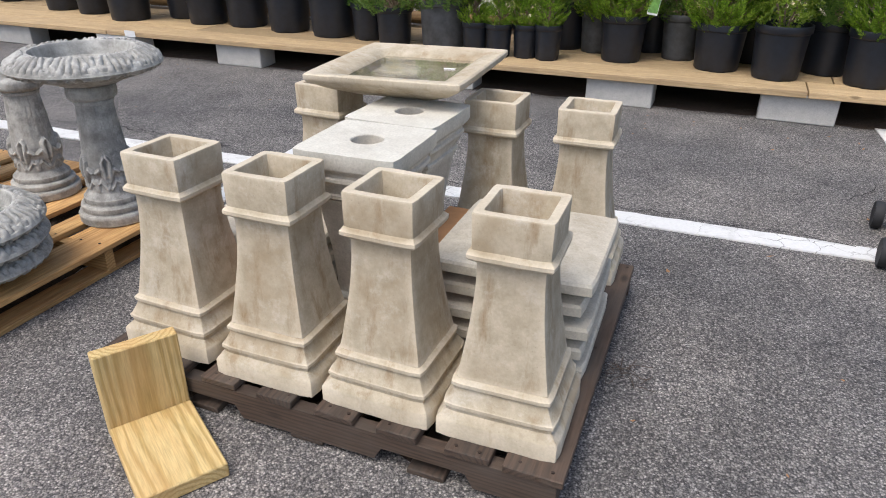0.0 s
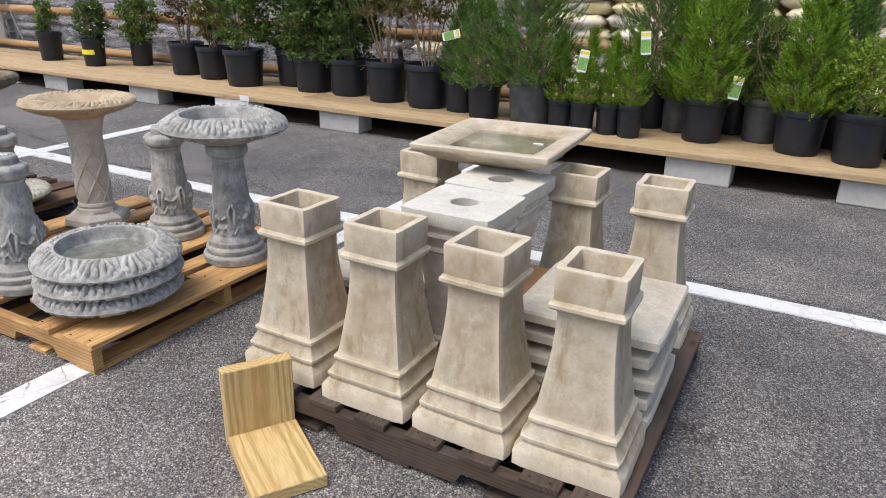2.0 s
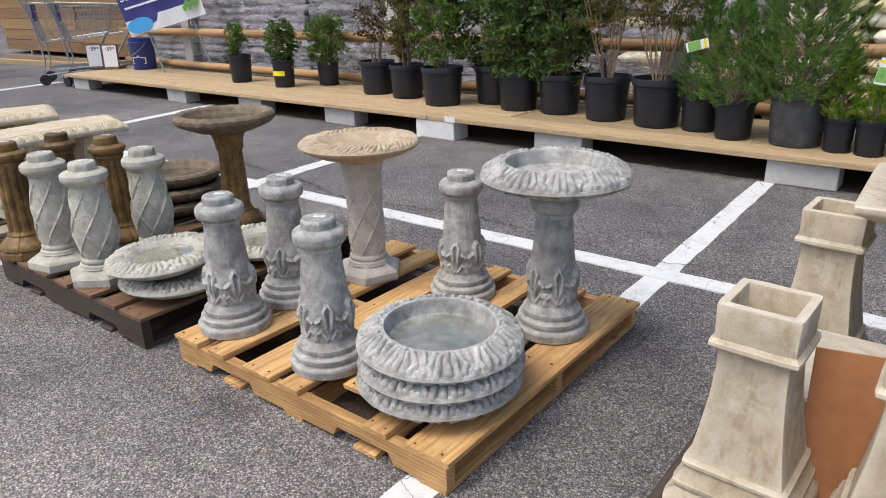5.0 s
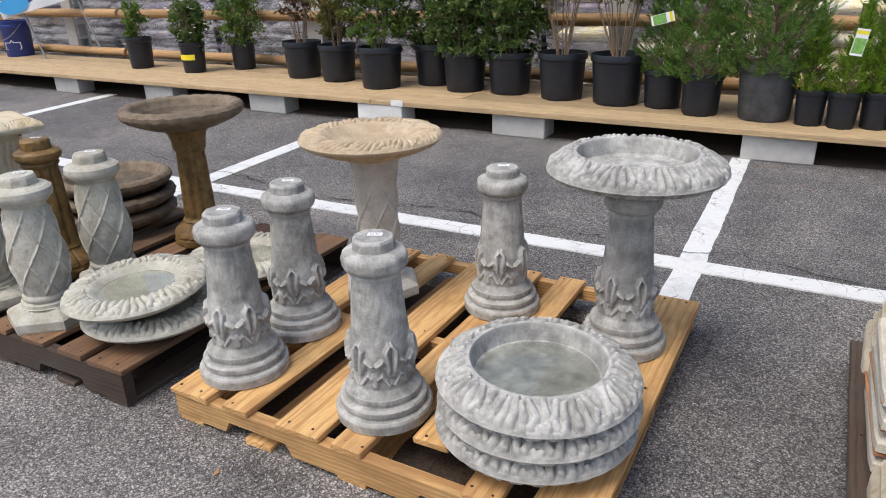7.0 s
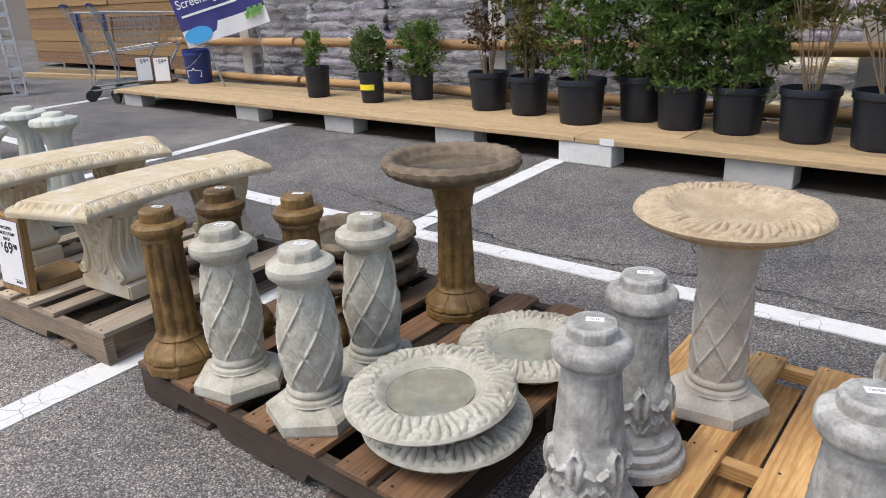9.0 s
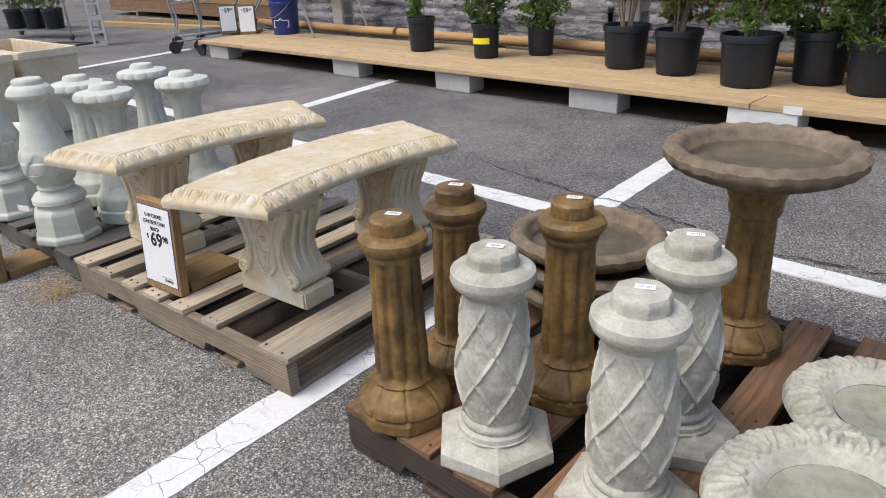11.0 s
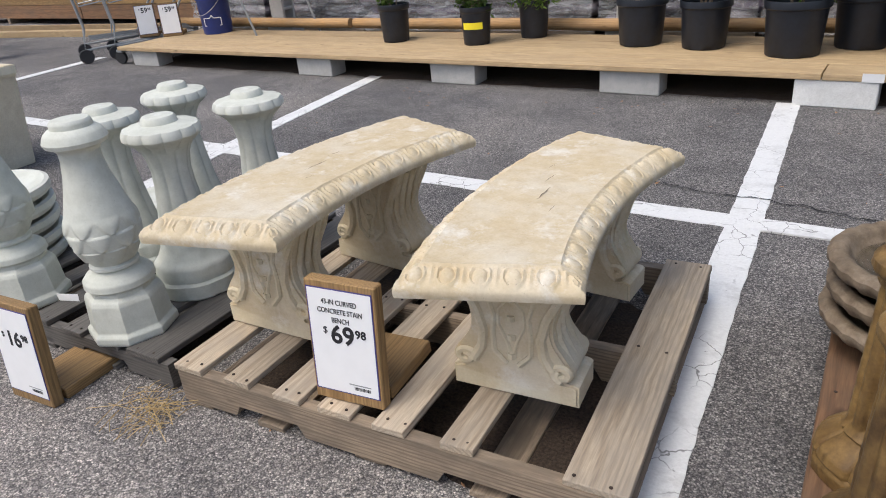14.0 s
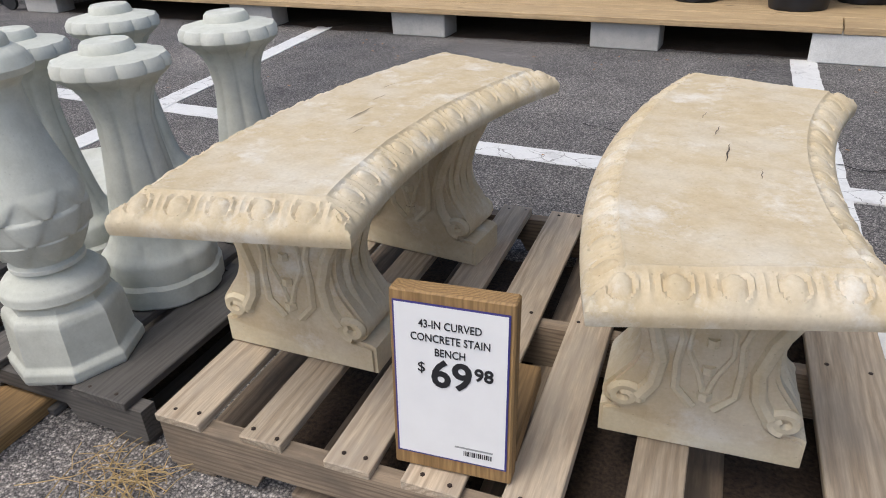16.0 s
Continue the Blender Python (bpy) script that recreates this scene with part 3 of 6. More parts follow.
for x, y, a in ((-1.108, 2.578, 1.5), (-1.388, 2.572, -1.0), (-1.685, 2.568, 0.6), (-1.99, 2.585, -1.2), (-1.135, 3.375, 2.0), (-1.42, 3.37, 0.5), (-2.00, 3.34, -2.0)):
    pedestal("square_pedestal", PED, pose(x, y, DECK, 0, 0, a), "buff cast-stone square pedestal with flared base and hollow top", "square pedestals")
for x, y, a in ((-1.585, 2.825, 1.0), (-1.60, 3.108, -1.5)):
    pedestal("inverted_pedestal", PED_HOLE, pose(x, y, DECK + 0.512, 180, 0, a), "pale cast pedestal stood upside down, round hole in its base", "inverted pedestals")


def square_bath():
    """A wide square bowl with a flat rim, half full of water."""
    root = thing("square_bird_bath", pose(-1.70, 3.345, 0.625, 1.2, -1.0, 2.0), "buff square bird bath bowl holding water, laid across pedestals", "bird bath")
    prof = [(0.10, 0.0), (0.13, 0.004), (0.20, 0.035), (0.243, 0.062), (0.248, 0.070), (0.248, 0.082), (0.243, 0.086), (0.185, 0.076), (0.165, 0.066), (0.14, 0.040), (0.10, 0.036)]
    part("bowl", loft([square_ring(h, z, 48, 0.02) for h, z in prof]), BUFF_STONE, root, "", None, True)
    part("water", loft([square_ring(0.163, 0.058, 48, 0.02), square_ring(0.164, 0.0615, 48, 0.02)]), WATER, root, "clear shallow water")
    part("price_sticker", box(0.035, 0.016, 0.001, (0.12, 0.02, 0.0635)), PAPER, root, "small white price sticker")


square_bath()


def cap_stone(m, w, sag):
    """A flat square cap with a low pyramid top and rounded edges."""
    prof = [(w * 0.485, 0.0), (w * 0.5, 0.004), (w * 0.5, 0.026), (w * 0.488, 0.033), (w * 0.42, 0.038), (w * 0.2, 0.058 - sag), (w * 0.05, 0.062 - sag)]
    ob = part("cap_stone", loft([square_ring(h, z, 48, 0.03) for h, z in prof]), CAP_STONE, None, "", m)
    tagged(ob, "pale buff square cap stone in a stack", "cap stone", "stacked cap stones")


def cap_stacks():
    rng = random.Random(5)
    for cx, cy, w, n in ((-1.19, 2.935, 0.41, 5), (-1.94, 2.955, 0.40, 4)):
        z = DECK
        for i in range(n):
            dx, dy = rng.uniform(-0.012, 0.012), rng.uniform(-0.012, 0.012)
            cap_stone(pose(cx + dx, cy + dy, z, 0, 0, rng.uniform(-2.5, 2.5)), w, 0.012)
            z += 0.053
            if i < n - 1:
                ob = part("cardboard_sheet", box(w * 0.96, w * 0.9, 0.005, (0, 0, 0), 0, 0.003, rng), CARDBOARD if i % 2 else RUST_BOARD, None, "", pose(cx - (0.09 if n == 5 else 0.0), cy - 0.01, z + 0.0035, 0, 0, rng.uniform(-6, 6)))
                tagged(ob, "brown cardboard sheet between stacked cap stones", "cardboard", "cardboard sheets")
                z += 0.007


cap_stacks()
ob = part("cardboard_sheet", box(0.19, 0.004, 0.37, (0, 0, 0.185), 0), RUST_BOARD, None, "", pose(-1.81, 2.70, DECK, -6, 0, 14))
tagged(ob, "orange-brown cardboard sheet standing between pedestals", "cardboard", "cardboard sheets")


# ---- lumber sign stand with its back to the camera ----
def lumber_stand(m, label, mat, w, base_len, tall):
    root = thing("lumber_stand", m, label, "sign stand", "lumber stands")
    rng = random.Random(3)
    part("base_board", box(base_len, w, 0.037, (-base_len / 2, 0, 0.0185), 0.003, 0.001, rng), mat, root)
    part("upright_board", box(tall, w, 0.037, (0, 0, 0), 0.003, 0.001, rng), mat, root, "", pose(-base_len - 0.019, 0, tall / 2, 0, 90, 0))
    return root


lumber_stand(pose(-1.705, 2.165, 0, 0, 0, -32.5), "yellow pine board stand, two boards joined in an L", LUMBER, 0.19, 0.27, 0.235)


# ---- round cast-stone columns ----
def bell(x, c, w):
    return math.exp(-((x - c) / w) ** 2)


def ridge(p, w):
    """A narrow ridge where p is a whole number."""
    d = abs(p - round(p))
    return math.exp(-(d / w) ** 2)


def finger(x, y, x0, y0, x1, y1, r, h):
    """Height of a rounded carved ridge that runs from one point to another."""
    dx, dy = x1 - x0, y1 - y0
    t = min(1.0, max(0.0, ((x - x0) * dx + (y - y0) * dy) / (dx * dx + dy * dy)))
    d = math.hypot(x - x0 - t * dx, y - y0 - t * dy)
    return h * math.sqrt(1 - (d / r) ** 2) if d < r else 0.0


LEAF_FINGERS = ((0.0, 0.125, 0.0, 0.175, 0.0055, 0.0045), (0.0075, 0.165, 0.0115, 0.218, 0.0070, 0.013), (0.0115, 0.218, 0.004, 0.231, 0.0060, 0.012), (0.004, 0.150, 0.021, 0.192, 0.0060, 0.009),
                (0.021, 0.192, 0.034, 0.181, 0.0068, 0.012), (0.006, 0.122, 0.024, 0.150, 0.0055, 0.007), (0.024, 0.150, 0.033, 0.142, 0.0055, 0.008), (0.0405, 0.122, 0.0405, 0.150, 0.0090, 0.006))


def eight_sided(a):
    return math.cos(math.pi / 8) / math.cos((a % (math.pi / 4)) - math.pi / 8)


def acanthus(a, r, z):
    if 0.098 < z < 0.245:
        x = abs((((a * 6 / (2 * math.pi)) % 1) - 0.5) * 0.081)
        r += 0.004 * bell(z, 0.19, 0.035) + max(finger(x, z, *f) for f in LEAF_FINGERS)
    if z > 0.466 and r > 0.03:
        r *= 0.3 + 0.7 * eight_sided(a) / 0.96
    if 0.245 < z < 0.39:
        r -= 0.0035 * max(0.0, noise.noise(Vector((math.cos(a) * 7, math.sin(a) * 7, z * 45))) - 0.12)
    r += 0.0016 * noise.noise(Vector((math.cos(a) * 4, math.sin(a) * 4, z * 22))) + 0.0010 * noise.noise(Vector((math.cos(a) * 12, math.sin(a) * 12, z * 110)))
    return r, z


GREY_PROF = dense([(0.0, 0.0), (0.121, 0.0), (0.127, 0.005), (0.128, 0.030), (0.124, 0.037), (0.113, 0.039), (0.112, 0.043), (0.115, 0.047), (0.115, 0.060), (0.110, 0.066), (0.100, 0.067), (0.099, 0.071),
                   (0.101, 0.075), (0.100, 0.087), (0.092, 0.094), (0.081, 0.108), (0.077, 0.15), (0.077, 0.20), (0.073, 0.25), (0.067, 0.32), (0.061, 0.385), (0.059, 0.398), (0.064, 0.400), (0.066, 0.408),
                   (0.064, 0.412), (0.076, 0.418), (0.081, 0.426), (0.082, 0.446), (0.078, 0.456), (0.068, 0.463), (0.052, 0.465), (0.0515, 0.488), (0.047, 0.494), (0.0, 0.495)], 0.0042)
GREY_COLUMN = mesh_from(lathe(GREY_PROF, 190, acanthus), "grey_column", GREY_STONE, True)


def column(mesh, x, y, turn, label, group, sticker=True, top=0.495, stretch=1.0, deck=DECK):
    root = part("cast_column", mesh, None, None, "", pose(x, y, deck, 0, 0, turn) @ Matrix.Diagonal((1, 1, stretch, 1)))
    tagged(root, label, "column", group)
    if sticker:
        part("price_sticker", box(0.036, 0.019, 0.0008, (0.004, 0.006, top + 0.001)), PAPER, root, "white price sticker", pose(0, 0, 0, 0, 0, 25 - turn))
        for i in range(7):
            part("barcode_bar", box(0.0007 + 0.0004 * (i % 3), 0.007, 0.0004, (-0.007 + 0.0035 * i, 0.006, top + 0.0017)), INK, root, "", pose(0, 0, 0, 0, 0, 25 - turn))
    return root


for x, y, a, st in ((-3.722, 2.437, 10, True), (-3.742, 2.718, 33, True), (-3.241, 2.459, 52, True), (-3.213, 3.135, 20, True)):
    column(GREY_COLUMN, x, y, a, "grey cast-stone bird bath column with acanthus leaf collar", "grey columns", st)
column(GREY_COLUMN, -2.78, 3.075, 44, "grey cast-stone column carrying a bird bath bowl", "grey columns", False, 0.495, 1.06)


RIM_FINGERS = ((0.0, 0.012, 0.0, 0.066, 0.0085, 1.0), (0.013, 0.022, 0.020, 0.070, 0.0080, 0.95), (0.026, 0.016, 0.038, 0.050, 0.0080, 0.9), (0.038, 0.050, 0.032, 0.064, 0.0075, 0.8),
               (0.053, 0.010, 0.053, 0.036, 0.0090, 0.8), (0.047, 0.064, 0.053, 0.072, 0.0070, 0.6))


def leafy_rim(count, amp, inner, outer, twist=0.0):
    """Carved leaves with deep grooves between, side by side on a broad rim."""
    def shape(a, r, z):
        if r > inner and z > 0.03:
            q = (r - inner) / (outer - inner)
            u = ((count * a / (2 * math.pi) + twist * q + 0.05 * noise.noise(Vector((math.cos(a) * 5, math.sin(a) * 5, q * 3)))) % 1) - 0.5
            x, y = abs(u) * 0.106, q * 0.078
            h = -0.45 + 1.35 * max(finger(x, y, *f) for f in RIM_FINGERS)
            h += 0.22 * noise.noise(Vector((math.cos(a) * 16, math.sin(a) * 16, r * 75)))
            k = min(1.0, q * 6, max(0.0, (z - 0.03) / 0.02), max(0.15, (1.02 - q) * 7))
            z += amp * h * k
            r += 0.35 * amp * h * k * min(1.0, max(0.0, q - 0.5) * 2)
        return r + 0.0009 * noise.noise(Vector((math.cos(a) * 9, math.sin(a) * 9, z * 40))), z
    return shape


def bowl_mesh(name, under, rim, inside, shape, mat):
    return mesh_from(lathe(dense(under, 0.02) + dense(rim, 0.0030)[1:] + dense(inside, 0.02)[1:], 560, shape), name, mat, True)


GREY_DISH = bowl_mesh("grey_dish", [(0.0, 0.0), (0.105, 0.0), (0.115, 0.006), (0.165, 0.022), (0.212, 0.037)], [(0.212, 0.037), (0.240, 0.050), (0.247, 0.060), (0.243, 0.070), (0.222, 0.086), (0.190, 0.104), (0.172, 0.110), (0.164, 0.108)],
                      [(0.164, 0.108), (0.160, 0.095), (0.152, 0.062), (0.140, 0.055), (0.0, 0.052)], leafy_rim(10, 0.0100, 0.168, 0.246), GREY_STONE)
BUFF_DISH = bowl_mesh("buff_dish", [(0.0, 0.0), (0.10, 0.0), (0.115, 0.008), (0.18, 0.028), (0.222, 0.048)], [(0.222, 0.048), (0.238, 0.060), (0.242, 0.068), (0.236, 0.077), (0.205, 0.084), (0.165, 0.086), (0.150, 0.080)],
                      [(0.150, 0.080), (0.13, 0.060), (0.10, 0.052), (0.0, 0.046)], leafy_rim(11, 0.0070, 0.152, 0.240, 0.35), BUFF_BOWL)
IVORY_DISH = bowl_mesh("ivory_dish", [(0.0, 0.0), (0.10, 0.0), (0.12, 0.006), (0.16, 0.020), (0.198, 0.041)], [(0.198, 0.041), (0.218, 0.054), (0.222, 0.060), (0.217, 0.070), (0.185, 0.082), (0.150, 0.084), (0.134, 0.076)],
                       [(0.134, 0.076), (0.115, 0.056), (0.0, 0.046)], leafy_rim(9, 0.0080, 0.137, 0.220), IVORY_STONE)


def rope_rim(a, r, z):
    if r > 0.17 and z > 0.045:
        k = bell(r, 0.222, 0.025)
        s = math.sin(26 * a + 60 * (z - 0.08))
        r += 0.0021 * k * s
        z += 0.0021 * k * math.cos(26 * a + 1.0)
    elif z > 0.05:
        r += 0.002 * abs(math.sin(14 * a))
    return r + 0.0015 * noise.noise(Vector((math.cos(a) * 7, math.sin(a) * 7, z * 50))), z


BROWN_DISH = mesh_from(lathe(dense([(0.0, 0.0), (0.075, 0.0), (0.085, 0.012), (0.14, 0.022), (0.195, 0.044), (0.222, 0.060), (0.236, 0.076), (0.237, 0.092), (0.226, 0.104), (0.208, 0.107), (0.194, 0.100),
                                    (0.183, 0.082), (0.16, 0.055), (0.12, 0.042), (0.0, 0.036)], 0.008), 160, rope_rim), "brown_dish", BROWN_BOWL_STONE, True)


def dish(mesh, m, label, group, water=None, rim=0.15):
    ob = part("bird_bath_bowl", mesh, None, None, "", m)
    tagged(ob, label, "bird bath bowl", group)
    if water:
        part("water", lathe([(0.0, water - 0.004), (rim, water - 0.004), (rim, water), (0.0, water)], 48), WATER, ob, "dark still rain water")
    return ob


TOP = DECK + 0.495
dish(GREY_DISH, pose(-2.78, 3.075, TOP), "grey cast-stone bird bath bowl with leafy rim, on its column", "grey bowls")
for i in range(3):
    dish(GREY_DISH, pose(-2.845 + 0.006 * (i % 2), 2.535 + 0.004 * i, DECK + 0.058 * i, 0.4 * i, -0.6 * (i % 2), 40 * i), "grey leafy-rimmed bird bath bowl in a stack of three", "grey bowls", 0.060 if i == 2 else None, 0.148)

# ---- lattice columns with six-sided feet ----
def lattice(a, r, z):
    if z < 0.075:
        k = math.cos(math.pi / 6) / math.cos((a % (math.pi / 3)) - math.pi / 6)
        if r > 0.09:
            r *= k
    elif 0.10 < z < 0.395:
        fade = min(1, (z - 0.10) / 0.02, (0.395 - z) / 0.02)
        u, v = a * 3 / math.pi + z * 7.0, a * 3 / math.pi - z * 7.0
        r += 0.0062 * fade * max(ridge(u, 0.052), ridge(v, 0.052)) + 0.0016 * fade * noise.noise(Vector((math.cos(a) * 9, math.sin(a) * 9, z * 90)))
    elif z > 0.467 and r > 0.03:
        r *= 0.3 + 0.7 * eight_sided(a) / 0.96
    return r, z


LATTICE_PROF = dense([(0.0, 0.0), (0.142, 0.0), (0.145, 0.006), (0.143, 0.034), (0.132, 0.044), (0.10, 0.056), (0.086, 0.066), (0.084, 0.076), (0.074, 0.080), (0.078, 0.090), (0.076, 0.098), (0.070, 0.104),
                      (0.078, 0.15), (0.083, 0.20), (0.081, 0.25), (0.072, 0.32), (0.065, 0.375), (0.063, 0.398), (0.070, 0.408), (0.086, 0.424), (0.090, 0.436), (0.088, 0.452), (0.078, 0.460),
                      (0.055, 0.466), (0.053, 0.488), (0.048, 0.497), (0.0, 0.500)], 0.0035)
LATTICE = mesh_from(lathe(LATTICE_PROF, 300, lattice), "lattice_column", IVORY_STONE, True)
LATTICE_TALL = mesh_from(lathe(dense([(0.0, 0.0), (0.142, 0.0), (0.145, 0.006), (0.143, 0.034), (0.132, 0.044), (0.10, 0.056), (0.086, 0.066), (0.084, 0.076), (0.074, 0.080), (0.078, 0.090), (0.076, 0.098),
                                      (0.070, 0.104), (0.072, 0.16), (0.070, 0.26), (0.069, 0.36), (0.073, 0.42), (0.083, 0.475), (0.092, 0.500), (0.092, 0.514), (0.0, 0.515)], 0.0035), 300, lattice), "lattice_column_tall", PALE_STONE, True)
for x, y, a in ((-4.835, 2.33, 12), (-4.513, 2.352, 40), (-4.548, 2.625, 25)):
    column(LATTICE, x, y, a, "ivory cast-stone column with lattice relief and six-sided foot", "lattice columns", True, 0.5, 1.0, RED_DECK)
column(LATTICE_TALL, -3.66, 3.068, 8, "pale cast-stone lattice column carrying a buff bowl", "lattice columns", False, 0.5, 1.0)
dish(BUFF_DISH, pose(-3.668, 3.068, TOP + 0.002), "buff bird bath bowl with leaf-carved rim, on its column", "buff bowls")


# ---- fluted brown columns ----
def fluted(a, r, z):
    if 0.112 < z < 0.418 and r > 0.03:
        fade = min(1, (z - 0.112) / 0.012, (0.418 - z) / 0.012)
        r -= 0.0075 * fade * ridge(a * 10 / (2 * math.pi), 0.20)
    elif 0.036 < z < 0.112 and r > 0.03:
        r += 0.002 - 0.004 * ridge(a * 8 / (2 * math.pi), 0.05)
    elif z <= 0.036 and r > 0.09:
        r *= 0.97 + 0.05 * (math.cos(math.pi / 8) / math.cos((a % (math.pi / 4)) - math.pi / 8) - 0.92) / 0.08
    return r + 0.0016 * noise.noise(Vector((math.cos(a) * 6, math.sin(a) * 6, z * 60))), z


SHAFT = [(0.0, 0.0), (0.112, 0.0), (0.116, 0.005), (0.117, 0.030), (0.113, 0.036), (0.112, 0.040), (0.115, 0.046), (0.110, 0.062), (0.092, 0.080), (0.078, 0.092), (0.071, 0.100), (0.073, 0.106), (0.069, 0.112),
         (0.066, 0.12), (0.063, 0.25), (0.058, 0.40)]
FLUTED = mesh_from(lathe(dense(SHAFT + [(0.058, 0.414), (0.063, 0.417), (0.065, 0.424), (0.062, 0.430), (0.074, 0.440), (0.079, 0.450), (0.078, 0.464), (0.068, 0.473), (0.050, 0.476), (0.049, 0.505), (0.044, 0.511), (0.0, 0.513)], 0.005),
                         200, fluted), "fluted_column", BROWN_STONE, True)
FLUTED_TALL = mesh_from(lathe(dense(SHAFT + [(0.058, 0.42), (0.064, 0.425), (0.066, 0.434), (0.066, 0.46), (0.078, 0.50), (0.088, 0.513), (0.0, 0.514)], 0.005), 200, fluted), "fluted_column_tall", BROWN_STONE, True)
for x, y, a in ((-5.092, 2.288, 5), (-5.115, 2.52, 22), (-4.833, 2.612, 40)):
    column(FLUTED, x, y, a, "brown-stained cast-stone fluted column on a petalled foot", "brown columns", True, 0.513, 1.02, RED_DECK)
column(FLUTED_TALL, -4.592, 3.09, 15, "brown-stained fluted column carrying a bird bath bowl", "brown columns", False, 0.513, 0.94, RED_DECK)
dish(BROWN_DISH, pose(-4.592, 3.085, RED_DECK + 0.474), "brown bird bath bowl with rope rim, filled with rain water", "brown bowls", 0.070, 0.172)
for i in range(3):
    dish(BROWN_DISH, pose(-5.055 + 0.008 * (i % 2), 3.045, RED_DECK + 0.072 * i, 0, 0.5 * i, 50 * i), "brown rope-rimmed bird bath bowl in a stack of three", "brown bowls", 0.070 if i == 2 else None, 0.172)

# ---- ivory bowls ----
dish(IVORY_DISH, pose(-4.145, 2.475, RED_DECK, 0, 0, 65), "ivory leafy-rimmed bird bath bowl under another", "ivory bowls")
dish(IVORY_DISH, pose(-4.165, 2.445, RED_DECK + 0.086, 1.5, -2.5, 20), "ivory leafy-rimmed bird bath bowl with a little water", "ivory bowls", 0.060, 0.115)
dish(IVORY_DISH, pose(-4.18, 2.925, RED_DECK, 0, 0, 70), "ivory leafy-rimmed bird bath bowl with leaf litter", "ivory bowls", 0.060, 0.115)


# ---- curved benches ----
def bench_slab():
    r0, r1, half, thick = 1.426, 1.815, radians(17.5), 0.060
    na = 420
    bm = bmesh.new()
    rng = random.Random(8)

    def top(r, a):
        ends = (half - abs(a)) * r
        d = min(r - r0, r1 - r, ends)
        along = (r - r0 if ends == d else a * (r0 if r - r0 < r1 - r else r1)) + 0.028
        z = thick
        if d < 0.050:
            x, y = (along % 0.068) - 0.034, d - 0.027
            rho = ((x / 0.021) ** 2 + ((y - 0.002) / 0.0225) ** 2) ** 0.5
            z -= 0.002 + 0.60 * (0.050 - d)
            z += 0.0090 * max(0.0, 1 - (x / 0.0150) ** 2 - (y / 0.0165) ** 2) ** 0.5
            z += 0.0065 * math.exp(-((rho - 1) / 0.13) ** 2) * min(1.0, max(0.0, (0.047 - d) / 0.006))
            z += 0.0055 * math.exp(-((abs(x) - 0.034) / 0.0035) ** 2) * bell(y, 0.002, 0.018)
            z += 0.0016 * noise.noise(Vector((r * 60, a * 90, 7)))
        else:
            z += 0.0025 * noise.noise(Vector((r * 7, a * 9, 0))) + 0.0012 * noise.noise(Vector((r * 30, a * 45, 3))) + 0.001 * bell(d, 0.052, 0.004)
        if d < 0.006:
            z -= 0.003 * (1 - d / 0.006) ** 1.5
        return z

    grid = []
    edge = [0.0, 0.012] + [0.022 + 0.0085 * i for i in range(17)]
    us = sorted({0.17 + 0.0085 * i for i in range(79)} | set(edge) | {1 - e for e in edge})
    fine = [0.0, 0.0045] + [0.008 + 0.003 * i for i in range(17)]
    vs = sorted({0.062 + 0.876 * i / na for i in range(na + 1)} | set(fine) | {1 - e for e in fine})
    for v in vs:
        a = -half + 2 * half * v
        grid.append([bm.verts.new(((r0 + (r1 - r0) * u) * math.cos(a), (r0 + (r1 - r0) * u) * math.sin(a), top(r0 + (r1 - r0) * u, a))) for u in us])
    for p, q in zip(grid, grid[1:]):
        for i in range(len(us) - 1):
            bm.faces.new((p[i], p[i + 1], q[i + 1], q[i]))
    rim = [*grid[0], *[g[-1] for g in grid[1:]], *grid[-1][-2::-1], *[g[0] for g in grid[-2:0:-1]]]
    rows = [rim]
    mid = Vector((1.62, 0, 0))
    for z, k in ((0.018, 0.0015), (0.010, 0.0), (0.003, -0.004), (0.0, -0.022)):
        row = []
        for v in rim:
            d = Vector((v.co.x, v.co.y, 0)) - mid
            row.append(bm.verts.new((v.co.x + d.normalized().x * k, v.co.y + d.normalized().y * k * 0.5, z)))
        rows.append(row)
    for p, q in zip(rows, rows[1:]):
        for i in range(len(p)):
            j = (i + 1) % len(p)
            bm.faces.new((p[i], p[j], q[j], q[i]))
    bm.faces.new(rows[-1])
    bmesh.ops.recalc_face_normals(bm, faces=bm.faces[:])
    return mesh_from(bm, "seat_slab", SAND_STONE, True)


def spiral(cx, cz, r, turns, start, y, grow=0.25, flip=1):
    n = int(18 * turns)
    return [(cx + r * (grow + (1 - grow) * i / n) * math.cos(start + flip * 2 * math.pi * turns * i / n), y,
             cz + r * (grow + (1 - grow) * i / n) * math.sin(start + flip * 2 * math.pi * turns * i / n)) for i in range(n + 1)]


